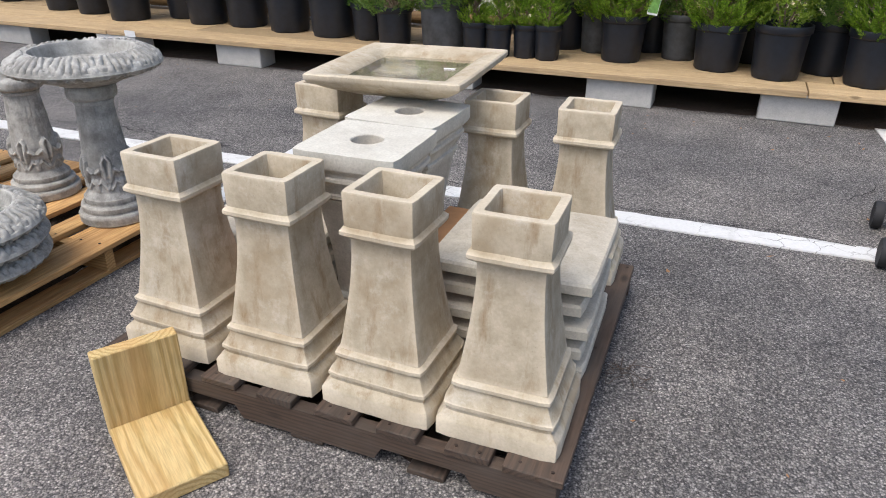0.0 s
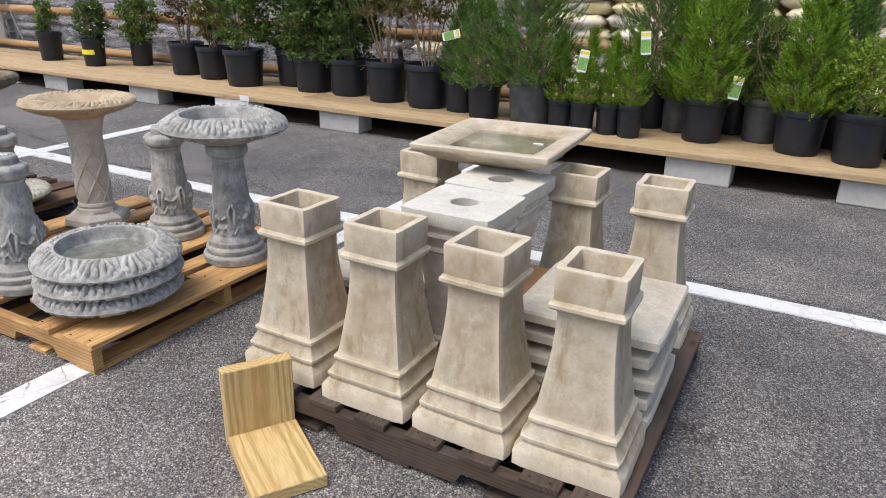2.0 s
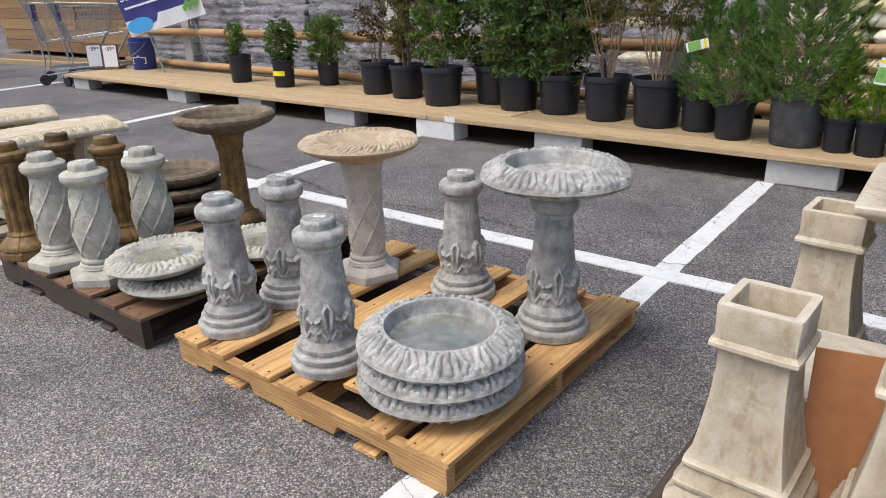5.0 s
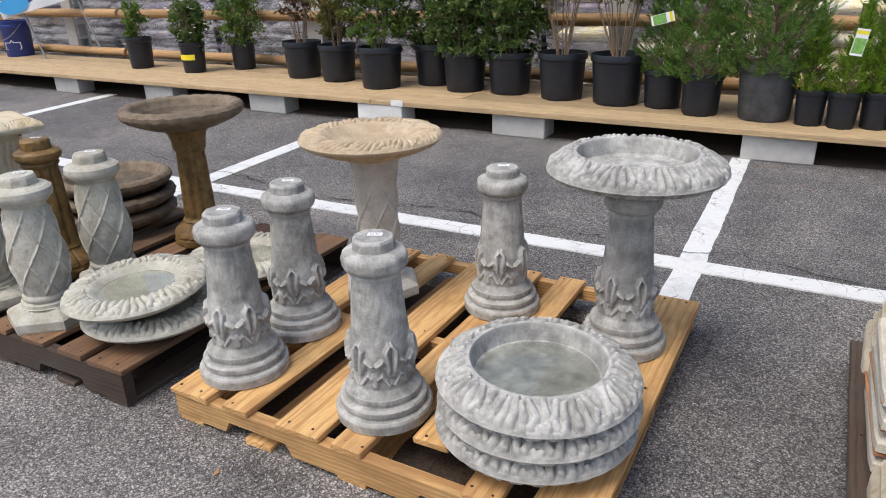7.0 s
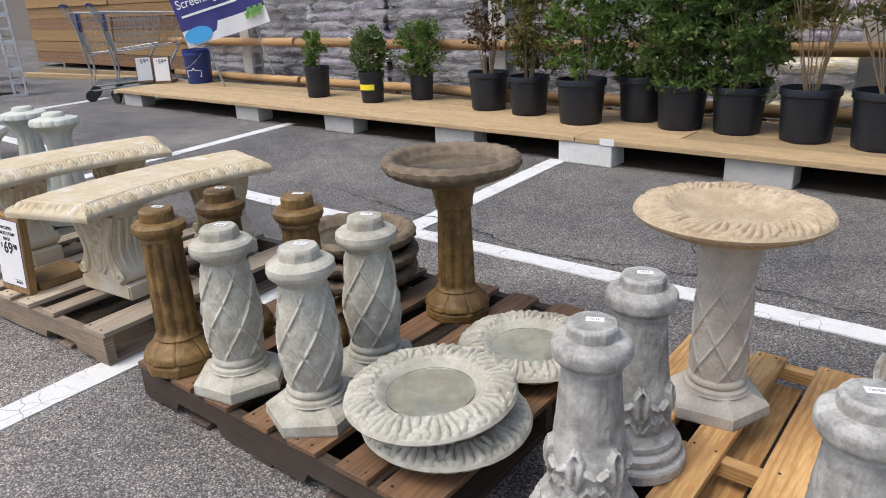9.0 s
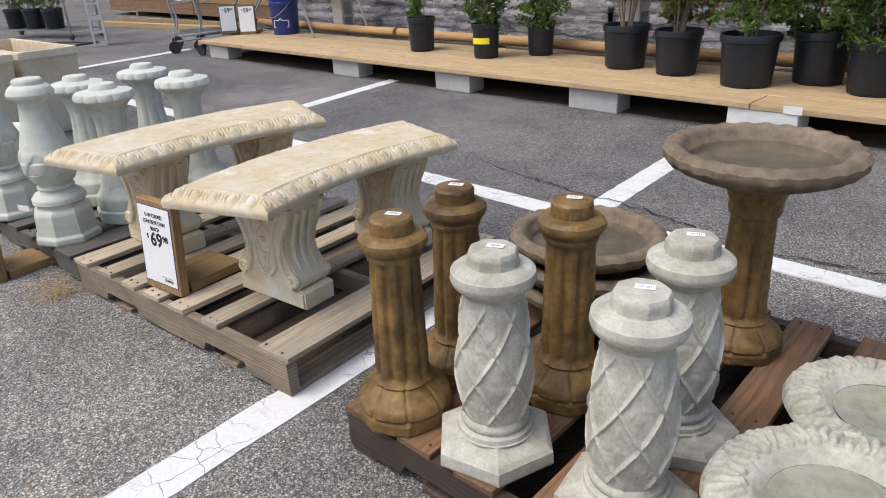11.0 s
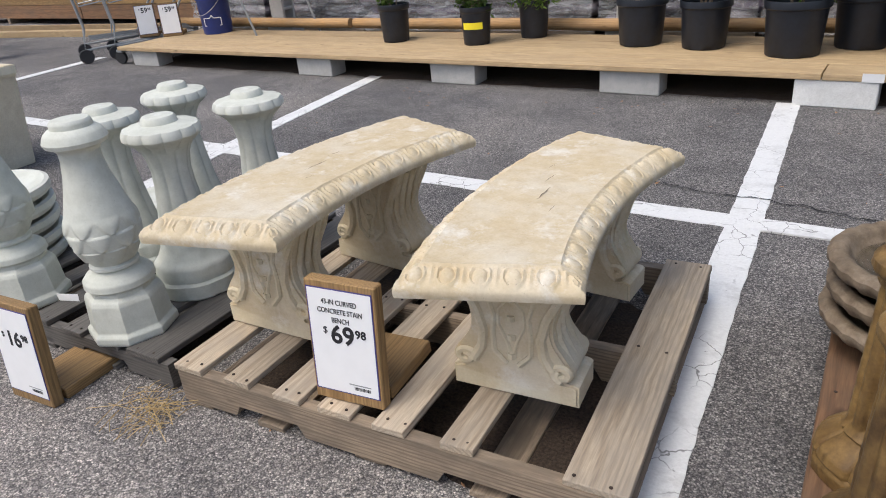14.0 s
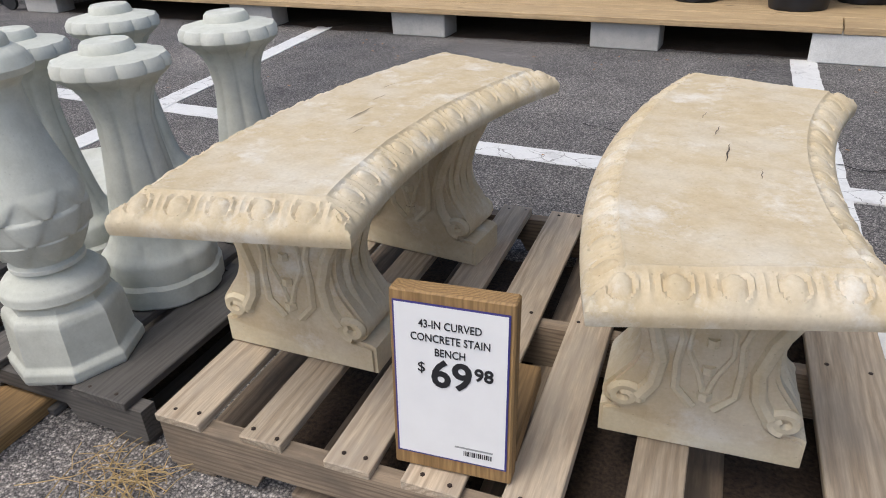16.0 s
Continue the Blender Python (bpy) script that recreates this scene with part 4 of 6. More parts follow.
def bench_leg():
    """A scrolled support: its broad face lies across the bench."""
    h = 0.395
    left = smooth_profile([(0.128, 0.068), (0.143, 0.082), (0.145, 0.105), (0.128, 0.135), (0.104, 0.175), (0.097, 0.215), (0.104, 0.262), (0.122, 0.310), (0.138, 0.350), (0.146, 0.385), (0.146, h)], 4)
    pts = [(-0.148, 0.0), (-0.148, 0.060), (-0.138, 0.066)] + [(-x * 0.93, z) for x, z in left] + [(x, z) for x, z in left[::-1]] + [(0.138, 0.066), (0.148, 0.060), (0.148, 0.0)]
    bm = outline_solid(pts, 0.125)
    bmesh.ops.bevel(bm, geom=[e for e in bm.edges if abs(e.verts[0].co.y - e.verts[1].co.y) < 1e-5], offset=0.006, segments=2, affect="EDGES")
    relief = []
    for y in (-0.0625, 0.0625):
        for f in (1, -1):
            relief += [tube(spiral(f * 0.112, 0.100, 0.024, 1.4, 1.0, y, 0.3, f), 0.0095, 6),
                       tube([(f * 0.090, y, 0.105), (f * 0.072, y, 0.14), (f * 0.066, y, 0.19), (f * 0.080, y, 0.25), (f * 0.108, y, 0.31), (f * 0.130, y, 0.37)], 0.013, 8, 0.8),
                       tube([(f * 0.015, y, 0.10), (f * 0.042, y, 0.135), (f * 0.044, y, 0.19), (f * 0.040, y, 0.24), (f * 0.052, y, 0.29), (f * 0.070, y, 0.315)], 0.008, 6, 0.6),
                       tube(spiral(f * 0.058, 0.335, 0.030, 1.2, -0.5, y, 0.3, -f), 0.0055, 6),
                       tube([(0, y, 0.12), (f * 0.012, y, 0.17), (f * 0.030, y, 0.215), (f * 0.028, y, 0.26), (f * 0.010, y, 0.285)], 0.0055, 6, 0.6)]
        relief += [tube([(0, y, 0.12 + 0.055 * i), (0, y, 0.135 + 0.055 * i)], 0.011 - 0.001 * i, 6) for i in range(4)]
    for y in (-0.030, 0.0, 0.030):
        relief.append(tube([(-0.124, y, 0.11), (-0.112, y, 0.135), (-0.094, y, 0.18), (-0.091, y, 0.22), (-0.108, y, 0.29), (-0.128, y, 0.35)], 0.009, 6))
    return mesh_from(join(bm, *relief), "bench_leg", SAND_STONE, True)


SLAB, LEG = bench_slab(), bench_leg()


def bench(cx, cy, mid, label, rise, broad, near, far):
    root = thing("curved_bench", pose(cx, cy, BENCH_DECK, 0, 0, mid), label, "bench", "curved benches")
    part("seat", SLAB, None, root, "", pose(0, 0, 0.390 * rise))
    for r, a, turn in (near, far):
        part("leg", LEG, None, root, "", pose(0, 0, 0, 0, 0, a) @ pose(r, 0, 0, 0, 0, turn) @ Matrix.Diagonal((broad, 1.1, rise, 1)))
    for r, a0, a1, w in ((1.60, 0.0, 3.2, 0.0013), (1.625, -3.2, -1.2, 0.0009), (1.66, -6.0, -4.4, 0.0007), (1.55, 4.0, 5.6, 0.0007)):
        pts = [(r + 0.0012 * math.sin(i * 1.7) + 0.004 * i / 8, a0 + (a1 - a0) * i / 8) for i in range(9)]
        bm = bmesh.new()
        rows = [[bm.verts.new(((q + s * w * math.sin(math.pi * (i + 0.3) / 8.6)) * math.cos(radians(a)), q * math.sin(radians(a)), 0.390 * rise + 0.0632)) for s in (-1, 1)] for i, (q, a) in enumerate(pts)]
        for p, q in zip(rows, rows[1:]):
            bm.faces.new((p[0], q[0], q[1], p[1]))
        part("surface_crack", bm, DARK_WOOD, root, "dark hairline crack")


bench(-4.310, 2.816, 183.4, "sand-coloured curved cast-stone bench with egg-and-dart edge", 0.93, 1.08, (1.60, 8.8, -5.3), (1.63, -10.5, 6.3))
bench(-4.976, 2.564, 177.9, "sand-coloured curved cast-stone bench with scrolled legs", 1.0, 1.19, (1.665, 7.0, -1.0), (1.68, -9.5, 9.0))


# ---- price signs on lumber stands ----
def price_sign(m, lines, dollars, cents, label, bar=True):
    """A lumber upright with a printed sheet, and a board behind it on the floor. It faces -y."""
    root = thing("price_sign", m, label, "price sign", "price signs")
    rng = random.Random(len(lines))
    w, tall = 0.195, 0.325
    up = pose(0, 0, 0, -5, 0, 0)
    part("upright_board", box(tall, w, 0.036, (0, 0, 0), 0.003, 0.001, rng), TREATED, root, "", up @ pose(0, 0, tall / 2, 0, 90, 0) @ pose(0, 0, 0, 90, 0, 0) @ pose(0, 0, 0, 0, 0, 0))
    part("foot_board", box(0.22, 0.19, 0.036, (0.13, 0, 0.018), 0.003, 0.001, rng), TREATED, root, "", pose(0, 0.012, 0, 0, 0, 90))
    sheet = up @ pose(0, -0.0195, 0.028)
    part("border", box(0.182, 0.0012, 0.280, (0, 0.0004, 0.140)), NAVY, root, "navy printed border", sheet)
    part("paper", box(0.176, 0.0016, 0.274, (0, 0, 0.140)), PAPER, root, "white printed sheet", sheet)
    z = 0.240
    for t in lines:
        lettering(t, 0.0190, INK, root, sheet @ pose(0, -0.0016, z), "wording", 0.0001, widen=0.80)
        z -= 0.0235
    lettering(dollars, 0.067, INK, root, sheet @ pose(0.002, -0.0016, z - 0.030), "price", 0.0016)
    lettering("$", 0.025, INK, root, sheet @ pose(-0.046, -0.0016, z - 0.008), "dollar_mark", 0.0)
    lettering(cents, 0.030, INK, root, sheet @ pose(0.053, -0.0016, z - 0.008), "cents", 0.0008)
    if bar:
        for i in range(14):
            part("barcode_bar", box(0.0012 + 0.0007 * (i % 3), 0.0004, 0.009, (0.022 + 0.0034 * i, -0.0012, 0.020)), INK, root, "", sheet)
        part("small_print", box(0.062, 0.0004, 0.003, (0.038, -0.0012, 0.030)), GREY_PLASTIC, root, "", sheet)
    return root


price_sign(pose(-6.215, 2.215, BENCH_DECK, 0, 0, 8), ["43-IN CURVED", "CONCRETE STAIN", "BENCH"], "69", "98", "white price sheet on a brown lumber stand, leaning on the pallet")
price_sign(pose(-7.215, 1.905, 0, 0, 0, 6), ["", ""], "16", "98", "white price sheet on a brown lumber stand on the asphalt")


# ---- green-grey balusters ----
def octagon(a, r, z):
    if z < 0.165:
        k = math.cos(math.pi / 8) / math.cos((a % (math.pi / 4)) - math.pi / 8)
        if r > 0.05:
            r *= k
    elif 0.25 < z < 0.40:
        row, v = divmod((z - 0.25) / 0.05, 1)
        u, w = abs(((a * 8 / (2 * math.pi) + 0.5 * row) % 1) - 0.5), 0.5 * math.sqrt(max(v, 1e-4))
        r += 0.0075 * (1 - 0.5 * v) * math.sqrt(1 - (u / w) ** 2) * min(1, (0.40 - z) / 0.02) if u < w else 0
    return r, z


VASE = mesh_from(lathe(dense([(0.0, 0.0), (0.132, 0.0), (0.136, 0.008), (0.135, 0.026), (0.124, 0.038), (0.118, 0.125), (0.113, 0.138), (0.100, 0.150), (0.098, 0.165), (0.105, 0.172), (0.103, 0.190), (0.090, 0.205),
                              (0.070, 0.214), (0.062, 0.222), (0.072, 0.228), (0.072, 0.236), (0.064, 0.242), (0.078, 0.265), (0.098, 0.305), (0.103, 0.345), (0.098, 0.39), (0.080, 0.45), (0.064, 0.51),
                              (0.056, 0.56), (0.056, 0.585), (0.066, 0.598), (0.084, 0.606), (0.088, 0.618), (0.084, 0.628), (0.078, 0.640), (0.066, 0.650), (0.058, 0.653), (0.056, 0.668), (0.050, 0.675), (0.0, 0.677)], 0.004),
                       176, octagon), "vase_baluster", GREEN_STONE, True)


def petalled(a, r, z):
    lobes = abs(math.cos(4 * a))
    if z < 0.16:
        r += 0.008 * (lobes ** 0.5 - 0.6) * min(1, r / 0.1)
    elif z < 0.50:
        r -= 0.010 * (1 - lobes ** 0.4) * min(1, (z - 0.16) / 0.05)
    elif z < 0.575:
        r += 0.007 * (abs(math.cos(6 * a)) ** 0.6 - 0.5) * (1 if r > 0.08 else 0)
    return r, z


FLARED = mesh_from(lathe(dense([(0.0, 0.0), (0.128, 0.0), (0.136, 0.008), (0.138, 0.055), (0.130, 0.065), (0.132, 0.078), (0.128, 0.115), (0.112, 0.132), (0.100, 0.155), (0.088, 0.22), (0.075, 0.30), (0.065, 0.38),
                                (0.063, 0.43), (0.070, 0.475), (0.086, 0.515), (0.110, 0.533), (0.121, 0.545), (0.121, 0.560), (0.114, 0.572), (0.080, 0.580), (0.058, 0.583), (0.054, 0.598), (0.048, 0.605), (0.0, 0.607)], 0.008),
                         120, petalled), "flared_column", GREEN_STONE, True)
for x, y, a in ((-7.125, 2.21, 4), (-7.665, 2.16, 15)):
    column(VASE, x, y, a, "pale green-grey vase-shaped baluster with eight-sided foot", "vase balusters", False)
for x, y, a in ((-7.155, 2.50, 10), (-7.57, 2.865, 30), (-7.14, 2.855, 22), (-7.51, 2.52, 0)):
    column(FLARED, x, y, a, "pale green-grey flared column with petalled foot and cap", "flared columns", False)
ob = part("paper_tag", box(0.09, 0.001, 0.022, (0, 0, 0), 0, 0.002, random.Random(2)), PAPER, None, "", pose(-7.23, 2.09, 0.25, 0, -6, 12))
tagged(ob, "loose white paper tag on a baluster", "tag")

OVAL = mesh_from(lathe([(0.0, 0.0), (0.20, 0.0), (0.25, 0.012), (0.262, 0.030), (0.260, 0.052), (0.245, 0.056), (0.225, 0.045), (0.18, 0.03), (0.0, 0.026)], 72), "oval_tray", GREEN_STONE, True)
for i in range(5):
    ob = part("round_tray", OVAL, None, None, "", pose(-8.10, 2.27, DECK + 0.061 * i, 0, 0.6 * (i % 2), 20 * i))
    tagged(ob, "pale green-grey cast tray in a stack of five", "tray", "stacked trays")
ob = part("round_tray", OVAL, None, None, "", pose(-7.88, 2.88, DECK, 0, 0, 20))
tagged(ob, "pale green-grey cast tray lying behind the columns", "tray", "stacked trays")


def trough(m, sx, sy, sz, label):
    """An open cast planter with thick walls and tapered sides."""
    def rect(k, z, t=0.0):
        return [(x * (sx * k / 2 - t), y * (sy * k / 2 - t), z) for x, y in ((-1, -1), (1, -1), (1, 1), (-1, 1))]
    bm = loft([rect(0.86, 0), rect(0.97, sz * 0.9), rect(1.0, sz * 0.91), rect(1.0, sz), rect(1.0, sz, 0.035), rect(0.9, 0.08, 0.035)])
    bmesh.ops.bevel(bm, geom=bm.edges[:], offset=0.006, segments=2, affect="EDGES")
    ob = part("planter_trough", bm, BEIGE_STONE, None, "", m)
    tagged(ob, label, "planter", "planters")


trough(pose(-10.25, 2.62, 0, 0, 0, 4), 1.20, 0.42, 0.62, "large beige cast-stone planter trough, stained and empty")
trough(pose(-10.28, 3.07, 0, 0, 0, 4), 1.20, 0.42, 0.62, "large beige cast-stone planter trough standing empty")


# ---- plant platform ----
PLAT_Y0, PLAT_Y1, PLAT_Z = 5.79, 6.97, 0.20


def platform():
    rng = random.Random(21)
    joints = [-12.6, -9.3, -5.62, -2.9, -0.33, 3.2]
    root = thing("plant_platform", pose(0, 0, 0), "long low pine plank platform laid on concrete blocks", "platform")
    for row in range(4):
        y = PLAT_Y0 + 0.147 + 0.295 * row
        js = [joints[0]] + [j + (0 if row == 0 else rng.uniform(-0.8, 0.8)) for j in joints[1:-1] if row == 0 and j in (-5.62, -0.33) or row and j != -9.3] + [joints[-1]]
        for a, b in zip(js, js[1:]):
            part("plank", box(b - a - 0.008, 0.288, 0.038, (0, 0, 0), 0.003, 0.0015, rng), DECKING, root, "", pose((a + b) / 2, y, PLAT_Z - 0.019 + rng.uniform(-0.0015, 0.0015)))


platform()


def solid_block(x, y, mat, w, h, label):
    rng = random.Random(int(x * 100))
    ob = part("concrete_block", box(w, 0.195, h, (0, 0, h / 2), 0.006, 0.002, rng), mat, None, "", pose(x, y, 0, 0, 0, rng.uniform(-2, 2)))
    tagged(ob, label, "concrete block", "platform blocks")


BLOCK_H = 0.161
for x in (-12.2, -9.70, -8.22, -6.79, -4.34, -2.60, -1.40, -0.36, 1.4, 2.6):
    solid_block(x, 5.935, BLOCK, 0.42, BLOCK_H, "grey concrete block under the plank platform")
    solid_block(x + 0.02, 6.75, BLOCK, 0.40, BLOCK_H, "grey concrete block under the plank platform")
solid_block(-5.54, 5.90, WHITE_BLOCK, 0.44, BLOCK_H, "pale new concrete block under the plank platform")
ob = part("price_tag", box(0.11, 0.0012, 0.05), PAPER, None, "", pose(-5.36, PLAT_Y0 - 0.003, PLAT_Z - 0.014, 4, 0, 0))
tagged(ob, "small white shelf price tag on the platform edge", "price tag")


# ---- plants in nursery pots ----
def leaf_mesh(name, spots, mat):
    """spots: rows of place, direction, side, length, width. Each leaf is a folded blade of four triangles."""
    verts, faces = [], []
    for p, d, s, ln, w in spots:
        k = len(verts)
        up = d.cross(s)
        verts += [p, p + d * ln * 0.45 + s * w * 0.5 + up * w * 0.15, p + d * ln, p + d * ln * 0.45 - s * w * 0.5 + up * w * 0.15, p + d * ln * 0.5]
        faces += [(k, k + 1, k + 4), (k + 1, k + 2, k + 4), (k + 2, k + 3, k + 4), (k + 3, k, k + 4)]
    me = bpy.data.meshes.new(name)
    me.from_pydata(verts, [], faces)
    me.materials.append(mat)
    return me


def rand_dir(rng, up=0.0):
    while True:
        v = Vector((rng.uniform(-1, 1), rng.uniform(-1, 1), rng.uniform(-1, 1)))
        if 0.1 < v.length < 1:
            v.normalize()
            v.z += up
            return v.normalized()


def side_of(d, rng):
    s = d.cross(rand_dir(rng))
    return s.normalized() if s.length > 1e-3 else d.orthogonal().normalized()


def pot_mesh(r, h, mat):
    prof = [(0.0, 0.0), (r * 0.78, 0.0), (r * 0.82, 0.006), (r * 0.84, h * 0.1), (r * 0.93, h * 0.84), (r * 0.985, h * 0.86), (r, h * 0.87), (r, h * 0.985), (r * 0.99, h), (r * 0.955, h), (r * 0.95, h * 0.97),
            (r * 0.90, h * 0.80), (r * 0.5, h * 0.82)]

    def dented(a, rr, z):
        return rr * (1 + 0.012 * math.sin(3 * a + 1)) - (0.008 if z < h * 0.06 and abs(math.sin(3 * a)) > 0.93 and rr > r * 0.5 else 0), z
    return mesh_from(lathe(prof, 40, dented), "pot", mat, True)


POTS = {}


def potted(x, y, r, h, kind, tall, wide, label, seed, mat=POT, leaf=LEAF_DARK, stems=6, tag=None, clusters=60, leaf_size=0.035, bare=0.0, bark=BARK, stand=0.20):
    rng = random.Random(seed)
    root = thing("potted_shrub", pose(x, y, stand, 0, 0, rng.uniform(0, 360)), label, "potted plant", "potted shrubs")
    key = (r, h, mat.name)
    if key not in POTS:
        POTS[key] = pot_mesh(r, h, mat), mesh_from(lathe([(0.0, h * 0.84), (r * 0.9, h * 0.82), (r * 0.88, h * 0.86), (r * 0.5, h * 0.88), (0.0, h * 0.885)], 20), "soil", SOIL_AND_SHADE)
    part("pot", POTS[key][0], None, root)
    part("soil", POTS[key][1], None, root, "dark bark potting soil")
    base = h * 0.85
    spots, wood = [], []
    if kind == "shrub":
        ends = []
        for _ in range(clusters):
            a, q = rng.uniform(0, 2 * math.pi), math.sqrt(rng.random())
            t = bare + (1 - bare) * rng.random() ** 0.8
            k = wide * (0.55 + 0.45 * math.sin(math.pi * min(1, (t - bare) / (1 - bare) * 0.85 + 0.15))) * q
            ends.append(Vector((k * math.cos(a), k * math.sin(a), base + tall * t)))
        main = []
        for i in range(stems):
            a = 2 * math.pi * i / stems + rng.uniform(-0.4, 0.4)
            out = wide * (0.55 if bare < 0.35 else rng.uniform(0.5, 1.05))
            tip = Vector((out * math.cos(a), out * math.sin(a), base + tall * rng.uniform(0.7, 0.98)))
            foot = Vector((0.03 * math.cos(a), 0.03 * math.sin(a), base - 0.02))
            mid1 = foot.lerp(tip, 0.35) + Vector((rng.uniform(-0.03, 0.03), rng.uniform(-0.03, 0.03), 0.04))
            mid2 = foot.lerp(tip, 0.7) + Vector((rng.uniform(-0.04, 0.04), rng.uniform(-0.04, 0.04), 0.03))
            main.append((foot, mid1, mid2, tip))
            wood.append(tube([foot, mid1, mid2, tip], 0.0075 if bare < 0.35 else 0.0055, 5, 0.35))
        for e in ends:
            st = rng.choice(main)
            j = min((p for p in st[1:]), key=lambda p: (p - e).length)
            j = Vector((j.x, j.y, min(j.z, e.z - 0.03)))
            wood.append(tube([j, j.lerp(e, 0.55) + Vector((0, 0, 0.02)), e], 0.0028, 3, 0.5))
            for _ in range(rng.randint(22, 36)):
                p = e.lerp(j, rng.random() * 0.45) + rand_dir(rng) * rng.uniform(0, 0.05)
                d = (rand_dir(rng, 0.3) + (e - Vector((0, 0, e.z))) * 1.2).normalized()
                ln = leaf_size * rng.uniform(0.7, 1.35)
                spots.append((p, d, side_of(d, rng), ln, ln * rng.uniform(0.36, 0.5)))
    elif kind == "ball":
        for _ in range(clusters):
            d0 = rand_dir(rng, 0.05)
            q = rng.uniform(0.55, 1.0) * (1 + 0.12 * noise.noise(d0 * 3))
            e = Vector((d0.x * wide * q, d0.y * wide * q, base + tall * 0.5 + d0.z * tall * 0.5 * q))
            for _ in range(15):
                d = (d0 * 0.7 + rand_dir(rng, 0.3)).normalized()
                ln = leaf_size * rng.uniform(0.7, 1.3)
                spots.append((e + rand_dir(rng) * rng.uniform(0, 0.035), d, side_of(d, rng), ln, ln * 0.62))
        for i in range(7):
            a = i * 0.9
            wood.append(tube([(0, 0, base - 0.02), (wide * 0.4 * math.cos(a), wide * 0.4 * math.sin(a), base + tall * 0.4), (wide * 0.7 * math.cos(a), wide * 0.7 * math.sin(a), base + tall * 0.65)], 0.006, 5, 0.4))
    else:
        lean = (rng.uniform(-0.04, 0.04), rng.uniform(-0.04, 0.04))
        wood.append(tube([(0, 0, base - 0.02), (lean[0] * 0.5, lean[1] * 0.5, base + tall * 0.5), (lean[0], lean[1], base + tall * 0.96)], 0.010, 6, 0.2))
        leaf_size *= 0.78
        for _ in range(int(clusters * 3.0)):
            t = rng.random() ** 1.2
            a = rng.uniform(0, 2 * math.pi)
            full = wide * (1 - t) ** 0.75 * (0.62 + 0.38 * min(1, t * 6)) * (1 + 0.22 * noise.noise(Vector((math.cos(a) * 2, math.sin(a) * 2, t * 7 + seed))))
            q = full * 1.12 * rng.uniform(0.35, 1.0) ** 0.7
            out = Vector((math.cos(a), math.sin(a), 0))
            e = Vector((lean[0] * t, lean[1] * t, base + 0.02 + tall * t * 0.95)) + out * q
            d0 = (out * (0.75 - 0.35 * t) + Vector((0, 0, 0.75)) + rand_dir(rng) * 0.35).normalized()
            s0 = (d0.cross(out).normalized() * 0.8 + rand_dir(rng) * 0.6).normalized()
            s0 = (s0 - d0 * s0.dot(d0)).normalized()
            ln0 = min(0.105, leaf_size * 1.9) * rng.uniform(0.7, 1.15)
            n = 9
            for i in range(n):
                f = i / (n - 1)
                for s in (1, -1):
                    d = (d0 * (0.75 + 0.5 * f) + s0 * s * (1.0 - 0.55 * f) + rand_dir(rng) * 0.18).normalized()
                    ln = ln0 * (0.42 - 0.22 * f) * rng.uniform(0.75, 1.2)
                    spots.append((e + d0 * ln0 * (f - 0.5), d, d.cross(s0.cross(d0)).normalized(), ln, ln * 0.30))
            if rng.random() < 0.35:
                wood.append(tube([Vector((0, 0, max(base, e.z - q * 0.9))), e], 0.003, 3, 0.4))
    part("branchwork", join(*wood), bark, root)
    part("crown", leaf_mesh("crown", spots, leaf), None, root)
    if tag:
        tx, ty, tz, tilt = tag
        hold = root.matrix_basis.inverted() @ pose(x + tx, y + ty, PLAT_Z + tz, 0, tilt, 8)
        lb = part("plant_tag", box(0.065, 0.001, 0.15, (0, 0, 0)), PAPER, root, "white plant tag with green print", hold)
        part("tag_print", box(0.060, 0.0008, 0.085, (0, -0.001, -0.02)), TAG_GREEN, lb)
        part("tag_band", box(0.060, 0.0008, 0.02, (0, -0.001, 0.055)), YELLOW, lb)
    return root


